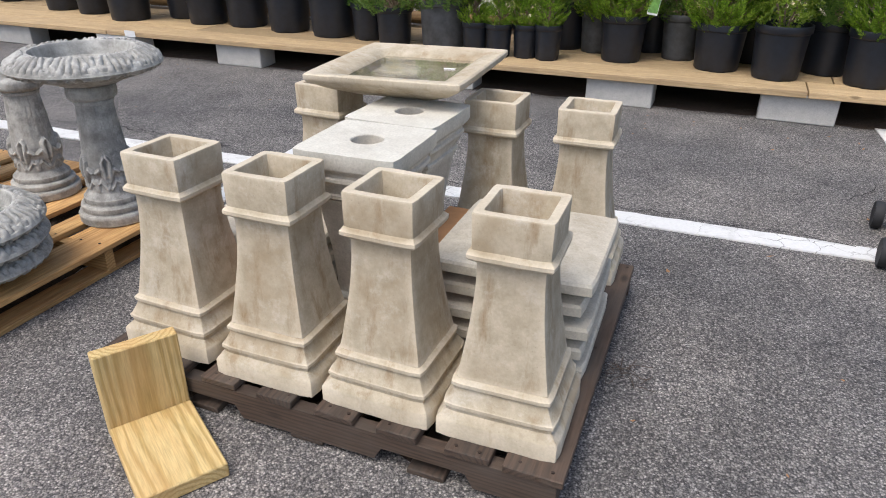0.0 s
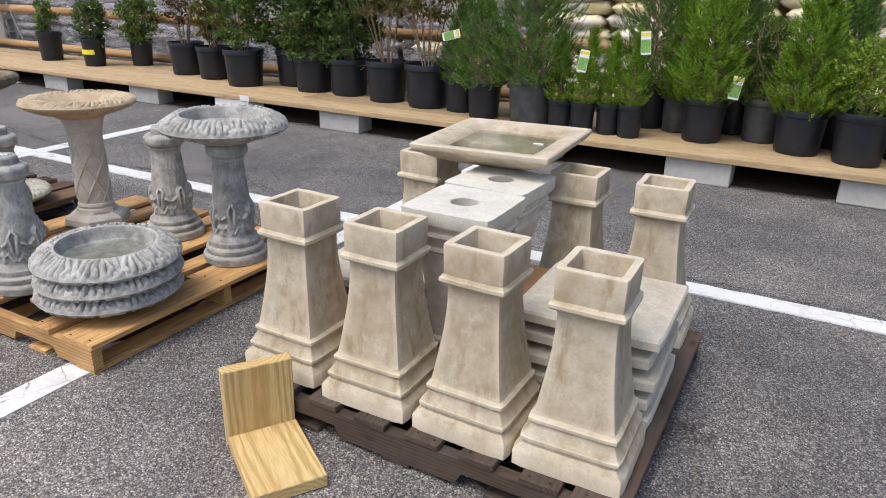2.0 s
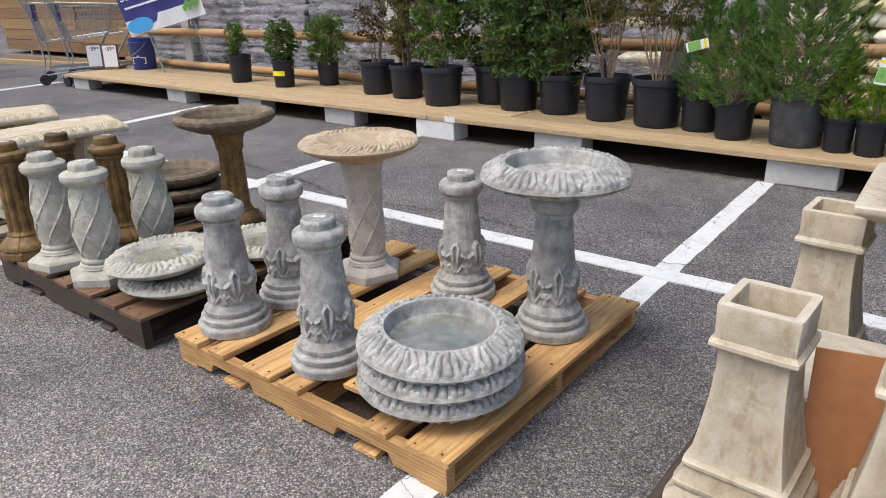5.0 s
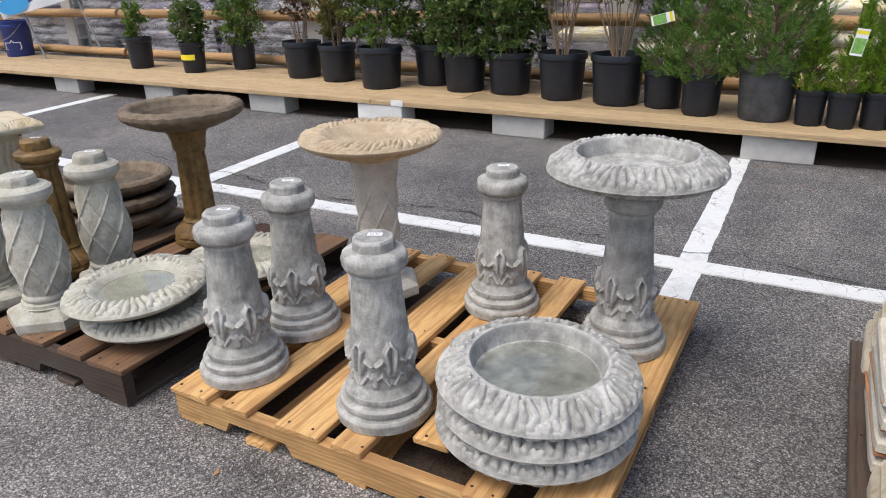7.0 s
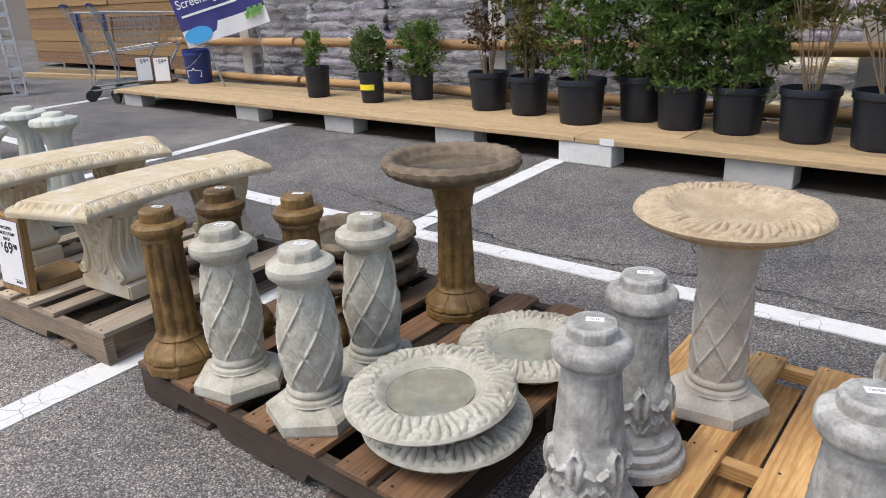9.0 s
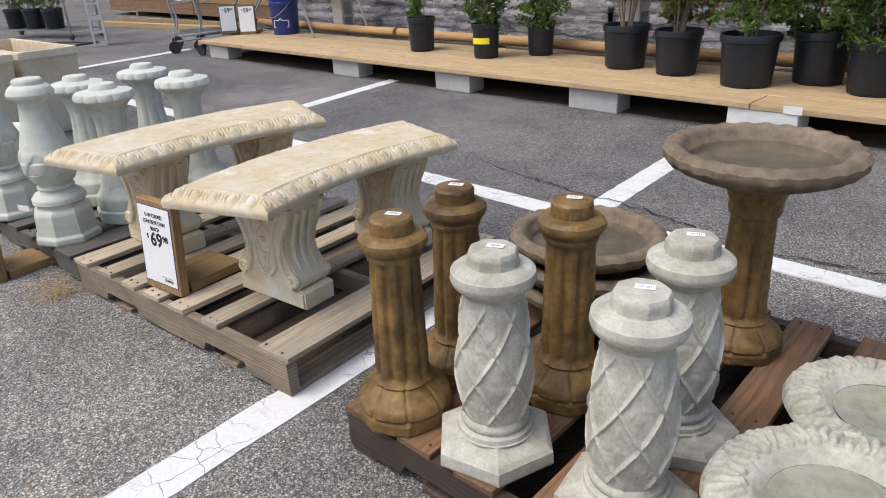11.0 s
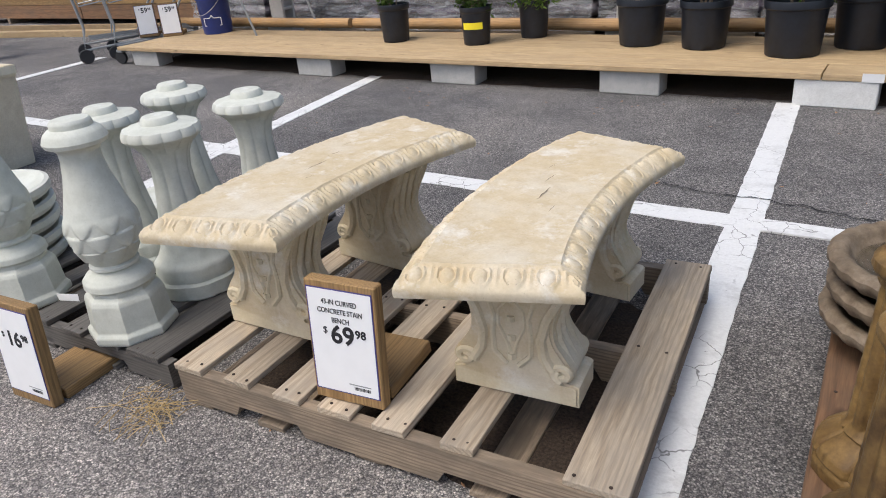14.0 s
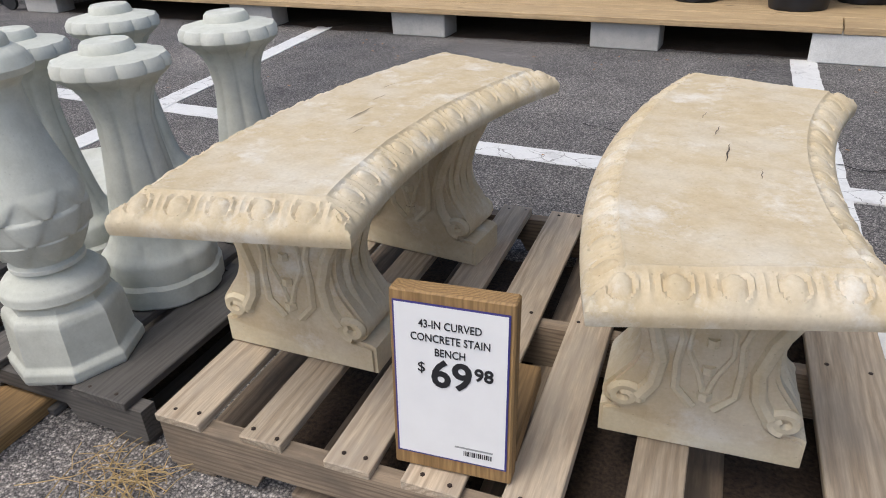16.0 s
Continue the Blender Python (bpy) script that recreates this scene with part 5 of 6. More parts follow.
def plants():
    S, C, B = "shrub", "conifer", "ball"
    P = [
        (-9.24, 6.50, 0.145, 0.33, S, 0.42, 0.13, "small light-green sapling in a black nursery pot", dict(leaf=LEAF_MID, stems=3, clusters=22, leaf_size=0.05)),
        (-8.34, 6.45, 0.135, 0.31, S, 0.46, 0.22, "dark green flowering gardenia in a black pot with yellow label", dict(leaf=LEAF_DARK, stems=6, clusters=75, leaf_size=0.045)),
        (-7.98, 6.82, 0.135, 0.31, S, 0.50, 0.29, "round bushy green shrub in a black nursery pot", dict(leaf=LEAF_MID, stems=7, clusters=95, leaf_size=0.042)),
        (-6.97, 6.60, 0.19, 0.34, S, 1.15, 0.30, "tall sparse reddish shrub in a black nursery pot", dict(leaf=LEAF_RED, stems=7, clusters=75, bare=0.22, leaf_size=0.045)),
        (-6.48, 6.52, 0.18, 0.33, S, 1.0, 0.32, "leggy olive-green shrub in a black nursery pot", dict(leaf=LEAF_OLIVE, stems=7, clusters=110, bare=0.1, leaf_size=0.05)),
        (-5.87, 6.34, 0.20, 0.35, S, 1.0, 0.34, "leafy green shrub with golden new leaves in a black pot", dict(leaf=LEAF_MID, stems=6, clusters=130, bare=0.08, leaf_size=0.055)),
        (-5.50, 6.66, 0.19, 0.35, S, 1.05, 0.35, "dense dark green shrub in a black nursery pot", dict(leaf=LEAF_DARK, stems=7, clusters=160, leaf_size=0.05)),
        (-5.10, 6.46, 0.19, 0.33, S, 1.05, 0.36, "dense dark green shrub in a black nursery pot", dict(leaf=LEAF_DARK, stems=7, clusters=240, leaf_size=0.05)),
        (-4.69, 6.48, 0.19, 0.33, S, 1.1, 0.36, "dense dark green shrub in a black nursery pot", dict(leaf=LEAF_DARK, stems=8, clusters=240, leaf_size=0.05)),
        (-4.22, 6.40, 0.19, 0.35, S, 1.25, 0.42, "vase-shaped shrub with bare brown stems in a black pot", dict(leaf=LEAF_OLIVE, stems=13, clusters=135, bare=0.36, leaf_size=0.045, bark=PALE_BARK)),
        (-3.77, 6.35, 0.20, 0.36, S, 1.25, 0.42, "vase-shaped shrub with bare brown stems in a black pot", dict(leaf=LEAF_OLIVE, stems=13, clusters=135, bare=0.36, leaf_size=0.045, bark=PALE_BARK)),
        (-3.43, 6.33, 0.145, 0.27, C, 0.80, 0.24, "loose dark green conifer in a small black pot", dict(leaf=LEAF_CONIFER, clusters=150, leaf_size=0.06, tag=(0.0, -0.2, 0.62, 75))),
        (-3.14, 6.17, 0.14, 0.28, C, 0.74, 0.30, "spreading dark green conifer in a black pot", dict(leaf=LEAF_CONIFER, clusters=200, leaf_size=0.06)),
        (-2.74, 6.18, 0.19, 0.36, C, 1.45, 0.42, "large feathery dark conifer in a dusty grey pot", dict(leaf=LEAF_CONIFER, clusters=360, leaf_size=0.075, mat=POT_GREY)),
        (-2.47, 6.09, 0.095, 0.22, C, 0.50, 0.13, "small bright green arborvitae in a black pot", dict(leaf=LEAF_BRIGHT, clusters=150, leaf_size=0.04)),
        (-2.29, 6.07, 0.095, 0.22, C, 0.56, 0.13, "small bright green arborvitae with a white tag", dict(leaf=LEAF_BRIGHT, clusters=150, leaf_size=0.04, tag=(0.02, -0.15, 0.52, 8))),
        (-2.11, 6.12, 0.095, 0.22, C, 0.50, 0.13, "small bright green arborvitae in a black pot", dict(leaf=LEAF_BRIGHT, clusters=150, leaf_size=0.04)),
        (-1.95, 6.10, 0.095, 0.23, C, 0.55, 0.13, "small bright green arborvitae with a white tag", dict(leaf=LEAF_BRIGHT, clusters=150, leaf_size=0.04, tag=(0.08, -0.12, 0.66, -6))),
        (-1.95, 6.60, 0.17, 0.34, C, 1.40, 0.36, "tall dark feathery conifer in a black pot", dict(leaf=LEAF_CONIFER, clusters=280, leaf_size=0.08)),
        (-1.70, 6.52, 0.12, 0.28, C, 0.90, 0.22, "green arborvitae in a dusty nursery pot", dict(leaf=LEAF_BRIGHT, clusters=170, leaf_size=0.06, mat=POT_GREY)),
        (-1.48, 6.28, 0.155, 0.30, C, 1.05, 0.27, "large bright green arborvitae in a black pot", dict(leaf=LEAF_BRIGHT, clusters=380, leaf_size=0.06, tag=(0.20, -0.16, 0.40, 8))),
        (-1.34, 6.72, 0.15, 0.30, C, 1.10, 0.28, "dark green conifer in a black pot", dict(leaf=LEAF_CONIFER, clusters=220, leaf_size=0.07)),
        (-1.12, 6.50, 0.135, 0.30, S, 0.58, 0.20, "upright small-leaved green shrub in a grey pot", dict(leaf=LEAF_MID, stems=7, clusters=130, leaf_size=0.025, mat=POT_GREY)),
        (-0.86, 6.25, 0.165, 0.29, C, 0.95, 0.26, "bright green arborvitae in a wide black pot", dict(leaf=LEAF_BRIGHT, clusters=360, leaf_size=0.06)),
        (-0.66, 6.60, 0.15, 0.30, C, 1.0, 0.26, "dark green conifer in a black pot", dict(leaf=LEAF_CONIFER, clusters=220, leaf_size=0.07)),
        (-0.51, 6.13, 0.165, 0.32, B, 0.52, 0.24, "clipped yellow-green boxwood ball in a black pot", dict(leaf=LEAF_BOX, clusters=260, leaf_size=0.024)),
        (-0.22, 6.40, 0.16, 0.32, C, 0.95, 0.24, "dark green arborvitae in a black nursery pot", dict(leaf=LEAF_CONIFER, clusters=260, leaf_size=0.06)),
        (0.00, 6.13, 0.16, 0.32, C, 0.90, 0.24, "bright green arborvitae in a black nursery pot", dict(leaf=LEAF_BRIGHT, clusters=300, leaf_size=0.06)),
        (0.40, 6.25, 0.16, 0.32, C, 0.95, 0.24, "green arborvitae in a black nursery pot", dict(leaf=LEAF_BRIGHT, clusters=240, leaf_size=0.06)),
    ]
    for k in range(3):
        potted(-18.1 + 0.42 * k, 5.35 + 0.17 * k, 0.17, 0.32, S, 0.6, 0.26, "dark green shrub in a black pot on a wire rack", 90 + k, stand=0.158, clusters=60)
    made = [potted(x, y, r, h, kind, tall, wide, label, 40 + i, **kw) for i, (x, y, r, h, kind, tall, wide, label, kw) in enumerate(P)]
    g = made[1]
    inv = g.matrix_basis.inverted()
    band = bmesh.new()
    rows = []
    for i in range(9):
        a = radians(-155 + 10 * i)
        rows.append([band.verts.new((0.1285 * math.cos(a), 0.1285 * math.sin(a), z)) for z in (0.135, 0.19)])
    for p, q in zip(rows, rows[1:]):
        band.faces.new((p[0], q[0], q[1], p[1]))
    part("pot_label", band, YELLOW, g, "yellow stick-on label", pose(0, 0, 0, 0, 0, -math.degrees(g.matrix_basis.to_euler().z) + 40))
    rng = random.Random(77)
    spots = []
    for _ in range(26):
        c = Vector((rng.uniform(-0.2, 0.2), rng.uniform(-0.2, 0.2), 0.26 + rng.uniform(0.12, 0.45)))
        for i in range(6):
            d = Vector((math.cos(i * 1.05), math.sin(i * 1.05), 0.5)).normalized()
            spots.append((c, d, side_of(d, rng), 0.022, 0.014))
    part("blossom", leaf_mesh("blossom", spots, FLOWER), None, g, "small white blossoms")
    spots = []
    for _ in range(60):
        d = rand_dir(rng, 0.9)
        spots.append((Vector((rng.uniform(-0.07, 0.07), rng.uniform(-0.07, 0.07), 1.12 + rng.uniform(0, 0.16))), d, side_of(d, rng), 0.07, 0.016))
    part("new_leaves", leaf_mesh("new_leaves", spots, GOLD_LEAF), None, made[5], "golden new leaves")


plants()


# ---- bagged mulch behind the platform ----
def bag_mesh(seed, mat):
    """A full plastic sack lying flat: pillowed, creased, with pinched ends."""
    rng = random.Random(seed)
    bm = bmesh.new()
    nx, ny = 14, 8
    o = Vector((rng.uniform(0, 50), 0, 0))

    def at(i, j, s):
        u, v = 2 * i / nx - 1, 2 * j / ny - 1
        k = (1 - abs(u) ** 6) ** 0.5 * (1 - abs(v) ** 4) ** 0.5
        p = Vector((u * 0.33, v * 0.22 * (1 - 0.1 * abs(u) ** 4), 0))
        return Vector((p.x, p.y, s * 0.072 * k + 0.016 * noise.noise(p * 9 + o) * k + 0.012 * noise.noise(p * 24 + o) * k))
    for s in (1, -1):
        g = [[bm.verts.new(at(i, j, s)) for j in range(ny + 1)] for i in range(nx + 1)]
        for a, b in zip(g, g[1:]):
            for j in range(ny):
                bm.faces.new((a[j], b[j], b[j + 1], a[j + 1]) if s > 0 else (a[j + 1], b[j + 1], b[j], a[j]))
    bmesh.ops.remove_doubles(bm, verts=bm.verts[:], dist=0.0015)
    me = mesh_from(bm, "bag", mat)
    me.polygons.foreach_set("use_smooth", [True] * len(me.polygons))
    return me


def bag_stack(x, y, width, layers, mats, label, seed, film=True):
    rng = random.Random(seed)
    root = thing("bagged_mulch_pallet", pose(x, y, 0), label, "bag stack", "stacks of bagged mulch")
    for z, n in ((0.055, 3), (0.115, 5)):
        for i in range(n):
            if n == 3:
                part("stringer", box(width, 0.04, 0.09, (0, 0, 0)), OLD_WOOD, root, "", pose(0, -0.45 + 0.45 * i, 0.055))
            else:
                part("deck_board", box(width, 0.10, 0.018, (0, 0, 0)), OLD_WOOD, root, "", pose(0, -0.45 + 0.225 * i, 0.11))
    meshes = [bag_mesh(seed * 10 + i, m) for i, m in enumerate(mats)]
    cols = max(1, round(width / 0.60))
    z = 0.185
    for k in range(layers):
        off = 0.12 if k % 2 else -0.06
        for c in range(cols):
            for y2 in (-0.32, 0.30):
                if y2 > 0 and k < layers - 1:
                    continue
                px = -width / 2 + width * (c + 0.5) / cols + off * 0.5 + rng.uniform(-0.03, 0.03)
                part("bag", rng.choice(meshes), None, root, "", pose(px, y2 + rng.uniform(-0.05, 0.05), z + rng.uniform(-0.008, 0.008), rng.uniform(-4, 4), rng.uniform(-3, 3), rng.uniform(-5, 5) + (180 if rng.random() < 0.5 else 0)))
        z += 0.118
    part("core", box(width * 0.96, 0.72, z - 0.28, (0, 0.16, (z - 0.28) / 2 + 0.13)), mats[0], root)
    if film:
        bm = bmesh.new()
        nx, nz = 30, 24
        g = [[bm.verts.new((-width / 2 - 0.03 + (width + 0.06) * i / nx, -0.575 + 0.03 * noise.noise(Vector((i * 0.35 + seed, j * 0.6, 0))) - 0.012 * math.sin(j * 1.3 + i * 0.2), 0.10 + (z - 0.12) * j / nz))
              for j in range(nz + 1)] for i in range(nx + 1)]
        for a, b in zip(g, g[1:]):
            for j in range(nz):
                bm.faces.new((a[j], b[j], b[j + 1], a[j + 1]))
        ob = part("stretch_film", bm, FILM, root, "clear crumpled stretch film", None, True)
        ob.visible_shadow = False
    return root


for i, (x, w, n, mats, lab, film) in enumerate((
        (-12.9, 1.35, 14, (BAG_GREY, BAG_BROWN), "pallet stacked with dark bagged mulch in film", True),
        (-11.4, 1.35, 15, (BAG_GREY, BAG_GREY), "pallet stacked with grey bagged mulch in stretch film", True),
        (-9.95, 1.35, 15, (BAG_GREY, BAG_PURPLE), "pallet stacked with grey bagged mulch in stretch film", True),
        (-8.5, 1.35, 15, (BAG_GREY, BAG_GREY), "pallet stacked with grey bagged mulch in stretch film", True),
        (-7.05, 1.35, 15, (BAG_GREY, BAG_PURPLE), "pallet stacked with grey bagged mulch in stretch film", True),
        (-5.6, 1.35, 15, (BAG_PURPLE, BAG_GREY), "pallet stacked with purple-grey bagged mulch in film", True),
        (-4.15, 1.35, 15, (BAG_PURPLE, BAG_WHITE), "pallet stacked with purple-grey bagged mulch in film", True),
        (-2.7, 1.35, 14, (BAG_WHITE, BAG_WHITE), "pallet stacked with white and yellow soil bags", False),
        (-1.25, 1.35, 14, (BAG_WHITE, BAG_WHITE), "pallet stacked with white and yellow soil bags", False),
        (0.2, 1.35, 14, (BAG_WHITE, BAG_WHITE), "pallet stacked with white and yellow soil bags", False),
        (1.65, 1.35, 14, (BAG_WHITE, BAG_PURPLE), "pallet stacked with white soil bags", False))):
    bag_stack(x, 8.25 + 0.05 * math.sin(i * 2.1), w, n, mats, lab, 60 + i, film)


# ---- timber rack behind the platform ----
def landscape_timber(x0, x1, y, z, seed):
    rng = random.Random(seed)
    n = max(2, int((x1 - x0) / 0.5))
    pts = [(x0 + (x1 - x0) * i / n, rng.uniform(-0.006, 0.006), rng.uniform(-0.005, 0.005)) for i in range(n + 1)]
    ob = part("landscape_timber", tube(pts, 0.052, 12), ROUND_TIMBER, None, "", pose(0, y, z), True)
    tagged(ob, "round orange-brown landscape timber lying on its rack", "timber", "landscape timbers")


def hollow_block(m, mat, label, group, w=0.40, h=0.20, d=0.195):
    """A concrete block with two open cells, which lie along its height."""
    t = 0.032
    bars = [box(w, t, h, (0, -d / 2 + t / 2, h / 2), 0.003), box(w, t, h, (0, d / 2 - t / 2, h / 2), 0.003)]
    for x in (-w / 2 + t / 2, 0, w / 2 - t / 2):
        bars.append(box(t, d - 2 * t, h - 0.002, (x, 0, h / 2), 0.002))
    ob = part("hollow_block", join(*bars), mat, None, "", m)
    tagged(ob, label, "concrete block", group)


for x, y in ((-11.46, 7.12), (-7.28, 7.12), (-4.0, 7.12), (-0.9, 7.12)):
    for k in range(3):
        hollow_block(pose(x, y + 0.16, 0.20 + 0.40 * k, 0, 0, 0) @ pose(0, 0, 0.2, 0, 90, 0) @ pose(0, 0, -0.1), BLOCK, "grey hollow concrete block standing on end in a post", "rack posts")
    solid_block(x, 7.28, BLOCK, 0.40, 0.20, "grey concrete block at the foot of a post")
for x0, x1 in ((-13.2, -10.3), (-10.25, -7.1), (-7.05, -3.9), (-3.85, -0.6)):
    for y, z in ((7.12, 0.26), (7.10, 0.73)):
        landscape_timber(x0, x1, y, z, int(-x0 * 10 + z * 100))
    landscape_timber(x0 + 0.2, x1 + 0.15, 7.50, 0.053, int(-x0 * 7))


# ---- banner, bucket and small signs at the platform's end ----
def banner():
    root = thing("sale_banner", pose(-11.15, 6.75, 0.84, -6, -15, 47), "navy and cyan printed sale banner on a stand", "banner")
    w, h = 1.10, 0.80

    def sheet(x0, x1, z0, z1, y, f=lambda x: 0.0):
        bm = bmesh.new()
        n = 24
        rows = []
        for i in range(n + 1):
            x = x0 + (x1 - x0) * i / n
            wave = 0.02 * math.sin(x * 7) + 0.012 * math.sin(x * 15 + 1)
            rows.append([bm.verts.new((x, y + wave * (1 - 0.4 * k), (z0 + f(x)) + (z1 - z0 - f(x)) * k)) for k in (0, 0.5, 1)])
        for p, q in zip(rows, rows[1:]):
            for k in range(2):
                bm.faces.new((p[k], q[k], q[k + 1], p[k + 1]))
        return bm
    part("cloth", sheet(-w / 2, w / 2, 0, h, 0), NAVY, root, "navy cloth")
    part("white_band", sheet(-w / 2, w / 2, 0.0, 0.21, -0.004), PAPER, root, "pale printed band")
    bm = lathe([(0.0, 0.0), (0.5, 0.0), (0.5, 0.004), (0.0, 0.004)], 28)
    part("cyan_badge", moved(bm, pose(-0.36, -0.035, 0.115, 90, 0, 0) @ Matrix.Diagonal((0.36, 0.20, 1, 1))), CYAN, root, "cyan badge")
    for i in range(9):
        part("printed_leaf", box(0.05, 0.002, 0.07, (0.30 + 0.025 * i, -0.030, 0.15 + 0.03 * (i % 3))), TAG_GREEN, root)
    lettering("Screening Shrubs", 0.155, PAPER, root, pose(-0.50, -0.034, 0.47), "wording", 0.001, "LEFT", 0.86)
    part("small_print", box(0.72, 0.002, 0.028, (-0.12, -0.034, 0.37)), PAPER, root)
    for x in (-0.32, 0.34):
        part("pole", tube([(x, 0.05, h), (x, 0.06, -0.69 - 0.31 * x)], 0.012, 8), GREY_PLASTIC, root)


banner()


def bucket():
    root = thing("blue_bucket", pose(-12.05, 6.78, PLAT_Z) @ Matrix.Scale(1.2, 4), "dark blue plastic bucket with white printed outline and wire handle", "bucket")
    part("shell", lathe([(0.0, 0.0), (0.135, 0.0), (0.138, 0.01), (0.150, 0.30), (0.158, 0.31), (0.158, 0.33), (0.152, 0.335), (0.155, 0.37), (0.160, 0.375), (0.150, 0.378), (0.133, 0.02), (0.0, 0.018)], 40), BLUE_PLASTIC, root, "", None, True)
    part("handle", tube([(0.155 * math.cos(a), 0.155 * math.sin(a) - 0.02, 0.34 - 0.16 * max(0, math.sin(-a))) for a in [-math.pi * i / 12 for i in range(13)]], 0.003, 5), STEEL, root)
    for x0, z0, x1, z1 in ((-0.08, 0.08, 0.08, 0.08), (-0.08, 0.15, -0.02, 0.15), (-0.02, 0.15, 0.0, 0.175), (0.0, 0.175, 0.02, 0.15), (0.02, 0.15, 0.08, 0.15), (-0.08, 0.08, -0.08, 0.15), (0.08, 0.08, 0.08, 0.15)):
        part("printed_line", tube([(x0, -math.sqrt(0.147 ** 2 - x0 * x0), z0), (x1, -math.sqrt(0.147 ** 2 - x1 * x1), z1)], 0.0045, 4), PAPER, root, "white printed line", pose(0, 0, 0, 0, 0, 35))


bucket()
price_sign(pose(-12.86, 6.42, PLAT_Z, 0, 0, 48) @ Matrix.Scale(1.15, 4), [], "59", "98", "white price sheet on a pine stand on the platform", False)
price_sign(pose(-12.52, 6.50, PLAT_Z, 0, 0, 42) @ Matrix.Scale(1.15, 4), [], "59", "98", "white price sheet on a brown stand on the platform", False)


def wheel(parent, m, r):
    w = part("wheel", moved(lathe([(r * 0.55, -0.016), (r * 0.92, -0.018), (r, -0.010), (r, 0.010), (r * 0.92, 0.018), (r * 0.55, 0.016)], 20), pose(0, 0, 0, 90, 0, 0)), RUBBER, parent, "", m, True)
    part("rim", moved(lathe([(0.0, -0.014), (r * 0.56, -0.012), (r * 0.56, 0.012), (0.0, 0.014)], 16), pose(0, 0, 0, 90, 0, 0)), GREY_PLASTIC, w, "grey wheel centre")


def cart(m):
    """A wire shopping cart with its basket, handle, lower tray and four wheels."""
    root = thing("shopping_cart", m, "grey wire shopping cart with blue handle parked by the platform", "shopping cart", "shopping carts")
    r = 0.011
    lo = [(-0.35, 0.20, 0.50), (0.38, 0.16, 0.58), (0.38, -0.16, 0.58), (-0.35, -0.20, 0.50)]
    hi = [(-0.45, 0.28, 0.95), (0.48, 0.22, 0.90), (0.48, -0.22, 0.90), (-0.45, -0.28, 0.95)]
    part("basket_rim", join(tube(hi + [hi[0]], 0.008, 6), tube(lo + [lo[0]], 0.006, 6)), STEEL, root)
    wires = []
    for a, b in ((0, 1), (1, 2), (2, 3), (3, 0)):
        for i in range(13):
            t = i / 12
            wires.append(tube([Vector(lo[a]).lerp(Vector(lo[b]), t), Vector(hi[a]).lerp(Vector(hi[b]), t)], 0.0028, 4))
        for k in (0.2, 0.4, 0.6, 0.8):
            wires.append(tube([Vector(lo[a]).lerp(Vector(hi[a]), k), Vector(lo[b]).lerp(Vector(hi[b]), k)], 0.003, 4))
    part("wire_mesh", join(*wires), STEEL, root)
    for s in (1, -1):
        part("side_frame", tube([(-0.52, s * 0.26, 1.02), (-0.42, s * 0.25, 0.80), (-0.36, s * 0.24, 0.30), (-0.40, s * 0.25, 0.12), (0.30, s * 0.20, 0.16), (0.42, s * 0.17, 0.13)], r, 8), GREY_PLASTIC, root)
        part("front_strut", tube([(0.10, s * 0.21, 0.17), (0.22, s * 0.18, 0.36), (0.36, s * 0.165, 0.58)], r, 8), GREY_PLASTIC, root)
        wheel(root, pose(-0.40, s * 0.25, 0.065), 0.065)
        wheel(root, pose(0.42, s * 0.17, 0.065), 0.065)
        part("caster_fork", box(0.05, 0.045, 0.09, (0.41, s * 0.17, 0.115), 0.008), STEEL, root)
    part("handle", tube([(-0.52, 0.27, 1.02), (-0.53, 0.0, 1.03), (-0.52, -0.27, 1.02)], 0.018, 10), BLUE_PLASTIC, root, "blue plastic handle")
    part("child_seat_flap", box(0.02, 0.30, 0.20, (-0.40, 0, 0.84), 0.008), BLUE_PLASTIC, root, "blue plastic seat flap")
    for i in range(9):
        part("tray_bar", tube([(-0.34, -0.2 + 0.05 * i, 0.20), (0.32, -0.17 + 0.0425 * i, 0.20)], 0.004, 4), STEEL, root)


cart(pose(-13.22, 6.36, 0, 0, 0, 60) @ Matrix.Scale(1.25, 4))
cart(pose(-13.06, 6.64, 0, 0, 0, 60) @ Matrix.Scale(1.25, 4))


def dolly():
    root = thing("platform_dolly", pose(-12.66, 5.86, 0), "small dolly wheel and bracket at the platform's end", "dolly")
    wheel(root, pose(0, 0, 0.075, 0, 0, 15), 0.075)
    part("bracket", box(0.10, 0.06, 0.03, (0.02, 0, 0.146), 0.005), STEEL, root)


dolly()


def flatbed_cart():
    """A low trolley on the parking line whose deck overhangs its wheels on the far side only."""
    root = thing("flatbed_cart", pose(-0.155, 3.965, 0, 0, 0, 86), "dark-wheeled low flatbed cart standing on a parking line", "cart")
    for x in (0.0, 0.38):
        wheel(root, pose(x, 0, 0.055), 0.055)
        part("caster_fork", box(0.05, 0.05, 0.07, (x, -0.055, 0.085), 0.006), STEEL, root)
    part("deck", box(0.9, 0.50, 0.03, (0.30, -0.36, 0.135), 0.006), GREY_PLASTIC, root, "grey flat deck")


flatbed_cart()

# ---- far end: block tower, wire rack, hose ----
for k in range(4):
    hollow_block(pose(-15.3, 5.62, 0.20 + 0.40 * k, 0, 0, -21) @ pose(0, 0, 0, 0, 90, 0) @ pose(0, 0, -0.1), WHITE_BLOCK, "pale hollow concrete block stacked in a tower", "block tower")


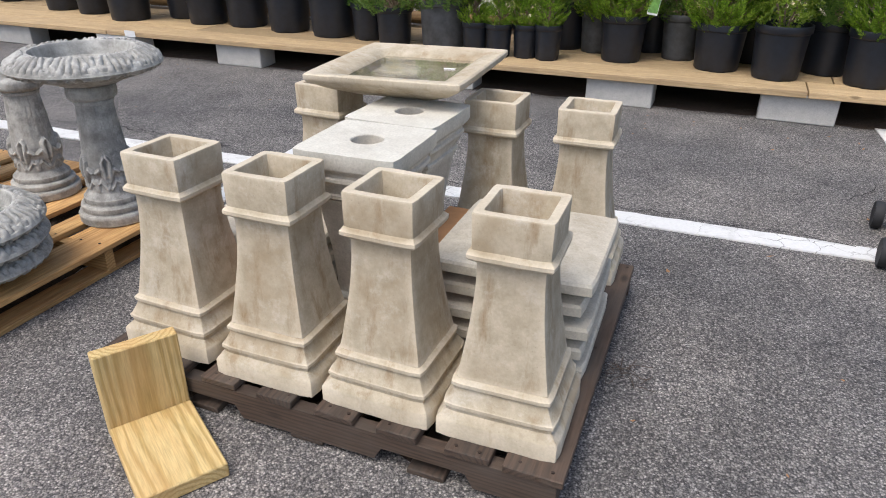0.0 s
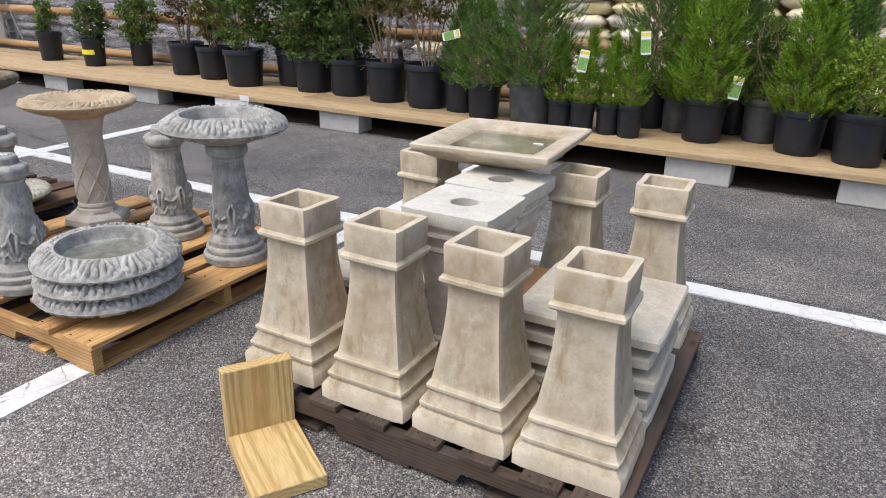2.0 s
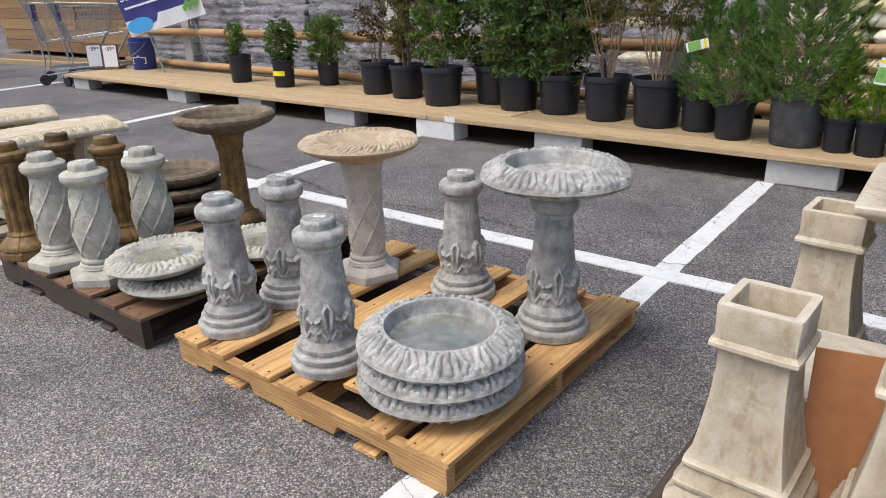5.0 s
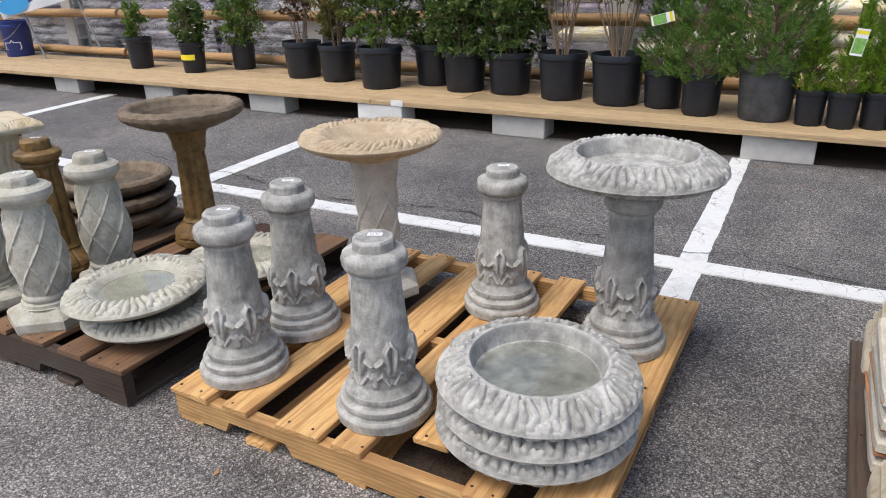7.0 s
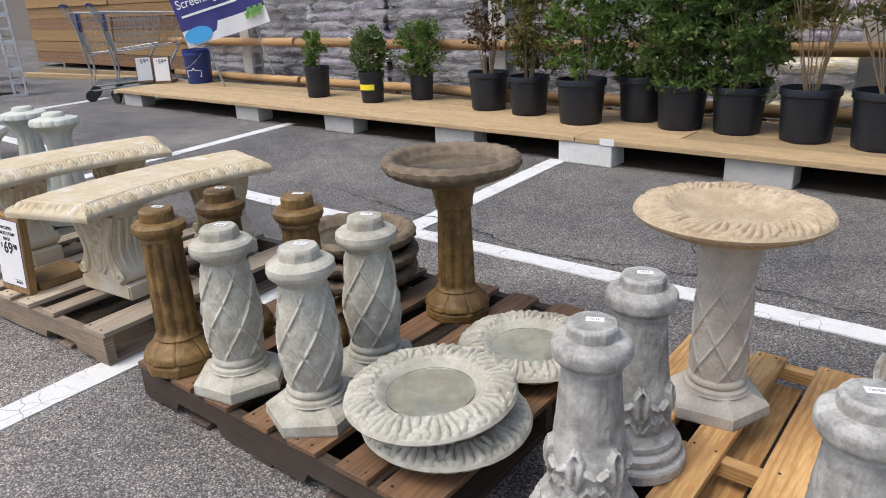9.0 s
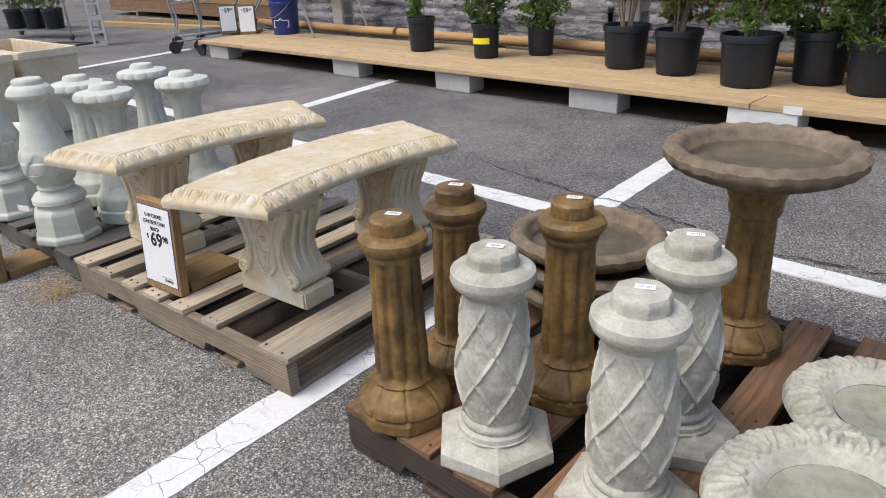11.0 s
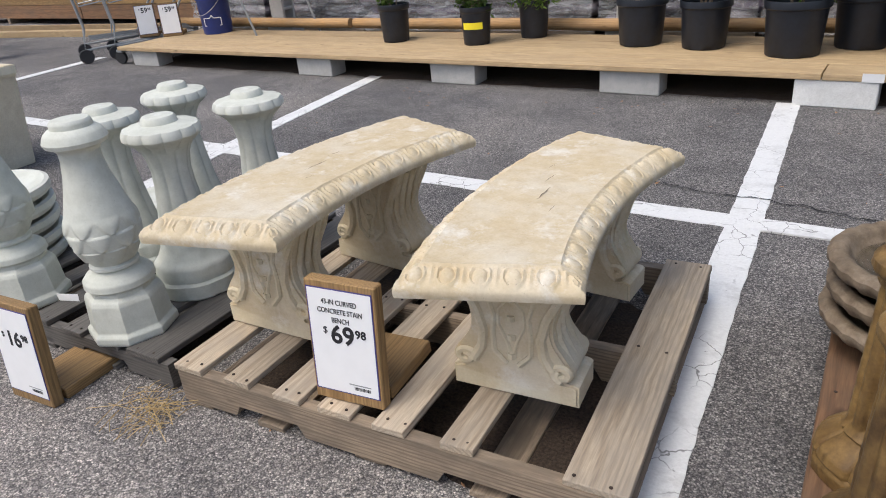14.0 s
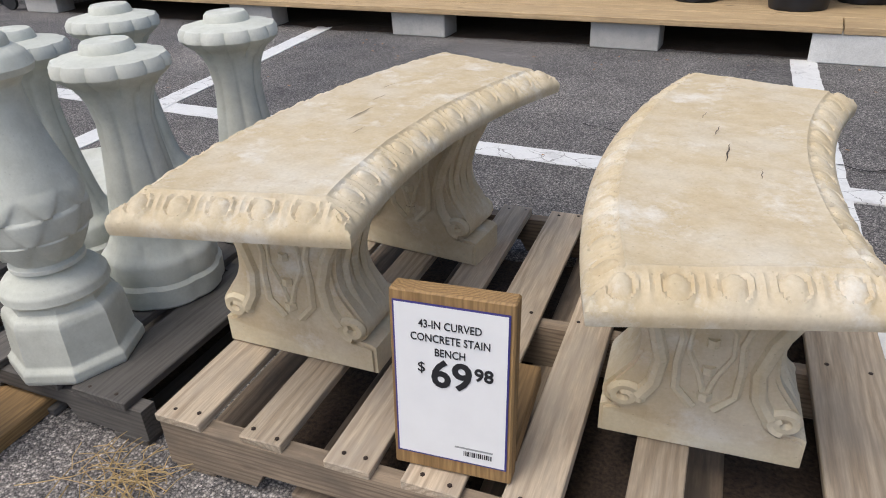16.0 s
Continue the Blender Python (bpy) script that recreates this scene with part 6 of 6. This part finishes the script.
def rack():
    root = thing("wire_rack", pose(-17.6, 5.6, 0, 0, 0, 20), "grey steel wire plant rack with shelves", "rack")
    for x in (-1.0, 1.0):
        for y in (-0.3, 0.3):
            part("post", tube([(x, y, 0.06), (x, y, 1.7)], 0.018, 8), STEEL, root)
            wheel(root, pose(x, y, 0.05), 0.05)
    for z in (0.15, 0.85, 1.55):
        part("shelf", join(*[tube([(-1.0, -0.3 + 0.1 * i, z), (1.0, -0.3 + 0.1 * i, z)], 0.008, 4) for i in range(7)], *[tube([(-1.0 + 0.25 * i, -0.3, z), (-1.0 + 0.25 * i, 0.3, z)], 0.008, 4) for i in range(9)]), STEEL, root)


rack()
pts = [(-16.5 + 2.2 * i / 40 + 0.25 * math.sin(i * 0.22), 5.2 + 0.5 * math.sin(i * 0.13) + 0.08 * math.sin(i * 0.5), 0.014) for i in range(41)]
tagged(part("rubber_hose", tube(pts, 0.014, 8), RUBBER, None, "", None, True), "black rubber hose lying on the asphalt", "hose")
tagged(part("rail_plank", box(4.2, 0.14, 0.09, (0, 0, 0.045), 0.004), DECKING, None, "", pose(-16.6, 7.3, 0, 0, 0, 8)), "pine plank lying on the asphalt by bag stacks", "plank", "loose planks")
tagged(part("rail_plank", box(4.2, 0.05, 0.14, (0, 0, 0.07), 0.004), DECKING, None, "", pose(-16.6, 7.55, 0.0, 0, 0, 6)), "pine plank lying on the asphalt by bag stacks", "plank", "loose planks")


def lumber_bundle(x, y, turn, courses):
    """Long brown boards stacked on edge, course on course, on two bearers."""
    rng = random.Random(17)
    root = thing("lumber_bundle", pose(x, y, 0, 0, 0, turn), "tall stack of long red-brown boards on bearers", "lumber stack")
    for bx in (-2.6, 2.6):
        part("bearer", box(0.10, 1.0, 0.10, (bx, 0, 0.05), 0.004), LOWER_WOOD, root)
    for k in range(courses):
        for bx in (-2.0, 2.0):
            part("board", box(3.97, 1.0, 0.234, (0, 0, 0), 0.004), TREATED if k % 3 else RED_WOOD, root, "", pose(bx + rng.uniform(-0.03, 0.03), rng.uniform(-0.02, 0.02), 0.10 + 0.24 * k + 0.118))


lumber_bundle(-17.6, 8.9, 0, 8)


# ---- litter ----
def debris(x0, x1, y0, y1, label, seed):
    """A thin ragged layer of bark debris, with shade put into its dark colour."""
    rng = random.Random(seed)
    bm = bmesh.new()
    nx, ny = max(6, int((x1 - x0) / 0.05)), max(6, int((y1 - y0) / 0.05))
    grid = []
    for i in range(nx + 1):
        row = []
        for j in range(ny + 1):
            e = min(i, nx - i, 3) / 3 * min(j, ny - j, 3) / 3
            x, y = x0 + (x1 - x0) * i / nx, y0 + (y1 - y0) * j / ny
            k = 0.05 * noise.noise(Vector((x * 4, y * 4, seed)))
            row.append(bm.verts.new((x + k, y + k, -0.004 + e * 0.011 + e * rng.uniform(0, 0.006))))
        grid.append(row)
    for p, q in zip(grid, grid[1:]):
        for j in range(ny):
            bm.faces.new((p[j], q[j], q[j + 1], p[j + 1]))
    tagged(part("bark_debris", bm, SOIL_AND_SHADE), label, "debris", kind="stuff")


# sheets darken the ground beneath: some bark debris, mostly painted shade
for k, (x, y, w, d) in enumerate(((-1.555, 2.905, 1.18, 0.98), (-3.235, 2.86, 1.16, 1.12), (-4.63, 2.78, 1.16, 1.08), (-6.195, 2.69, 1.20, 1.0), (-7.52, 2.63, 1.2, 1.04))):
    debris(x - w / 2, x + w / 2, y - d / 2, y + d / 2, "bark crumbs on a dark sheet that deepens the shade under a pallet", 30 + k)
debris(-12.4, 2.6, 5.86, 7.0, "dark sheet with bark that deepens the shade under the plank platform", 40)


def straw(x, y, spread, n, seed, name, label, mat, ln=0.06):
    rng = random.Random(seed)
    bits = []
    for _ in range(n):
        a, q = rng.uniform(0, 6.28), spread * rng.random()
        p = Vector((x + q * math.cos(a), y + q * math.sin(a) * 0.6, 0.004 + rng.random() * 0.02))
        d = rand_dir(rng)
        d.z *= 0.15
        bits.append(tube([p, p + d * ln * rng.uniform(0.4, 1) + Vector((0, 0, 0.006)), p + d * ln * 1.6 + Vector((rng.uniform(-0.02, 0.02), rng.uniform(-0.02, 0.02), 0))], 0.0011, 3))
    tagged(part(name, join(*bits), mat), label, "litter", kind="stuff")


straw(-6.83, 2.03, 0.12, 90, 1, "straw", "dry straw wisps on the asphalt by a pallet", STRAW)
straw(-3.45, 2.17, 0.13, 26, 2, "pine_straw", "brown dry needles under the pine pallet", DARK_WOOD, 0.04)
straw(-0.90, 2.95, 0.07, 24, 3, "pine_straw", "brown dry needles beside the dark pallet", DARK_WOOD, 0.04)


def leaf_litter():
    rng = random.Random(9)
    spots = []
    for _ in range(150):
        p = Vector((rng.uniform(-9, 0.5), rng.choice((rng.uniform(1.5, 5.7), rng.uniform(5.2, 5.75))), 0.004))
        d = rand_dir(rng)
        d = Vector((d.x, d.y, 0.12)).normalized()
        spots.append((p, d, d.cross(Vector((0, 0, 1))).normalized(), rng.uniform(0.012, 0.035), rng.uniform(0.006, 0.016)))
    tagged(part("leaf_litter", leaf_mesh("leaf_litter", spots, CARDBOARD), None), "scattered small brown leaves on the asphalt", "litter", kind="stuff")


leaf_litter()
# added wall: darkens reflections in the water and cuts sky light from the north
tagged(part("wall_north", box(80, 0.4, 8.0, (0, 0, 4.0)), BLOCKER_DARK, None, "", pose(-6, 15, 0)), "added dark wall behind the bag stacks that blocks sky light and reflections", "wall", kind="structure")
# a store wall far behind the viewer closes the place
tagged(part("wall_south", box(70, 0.4, 7.0, (0, 0, 3.5)), BLOCK, None, "", pose(-6, -26, 0)), "plain grey masonry store wall across the car park", "wall", kind="structure")
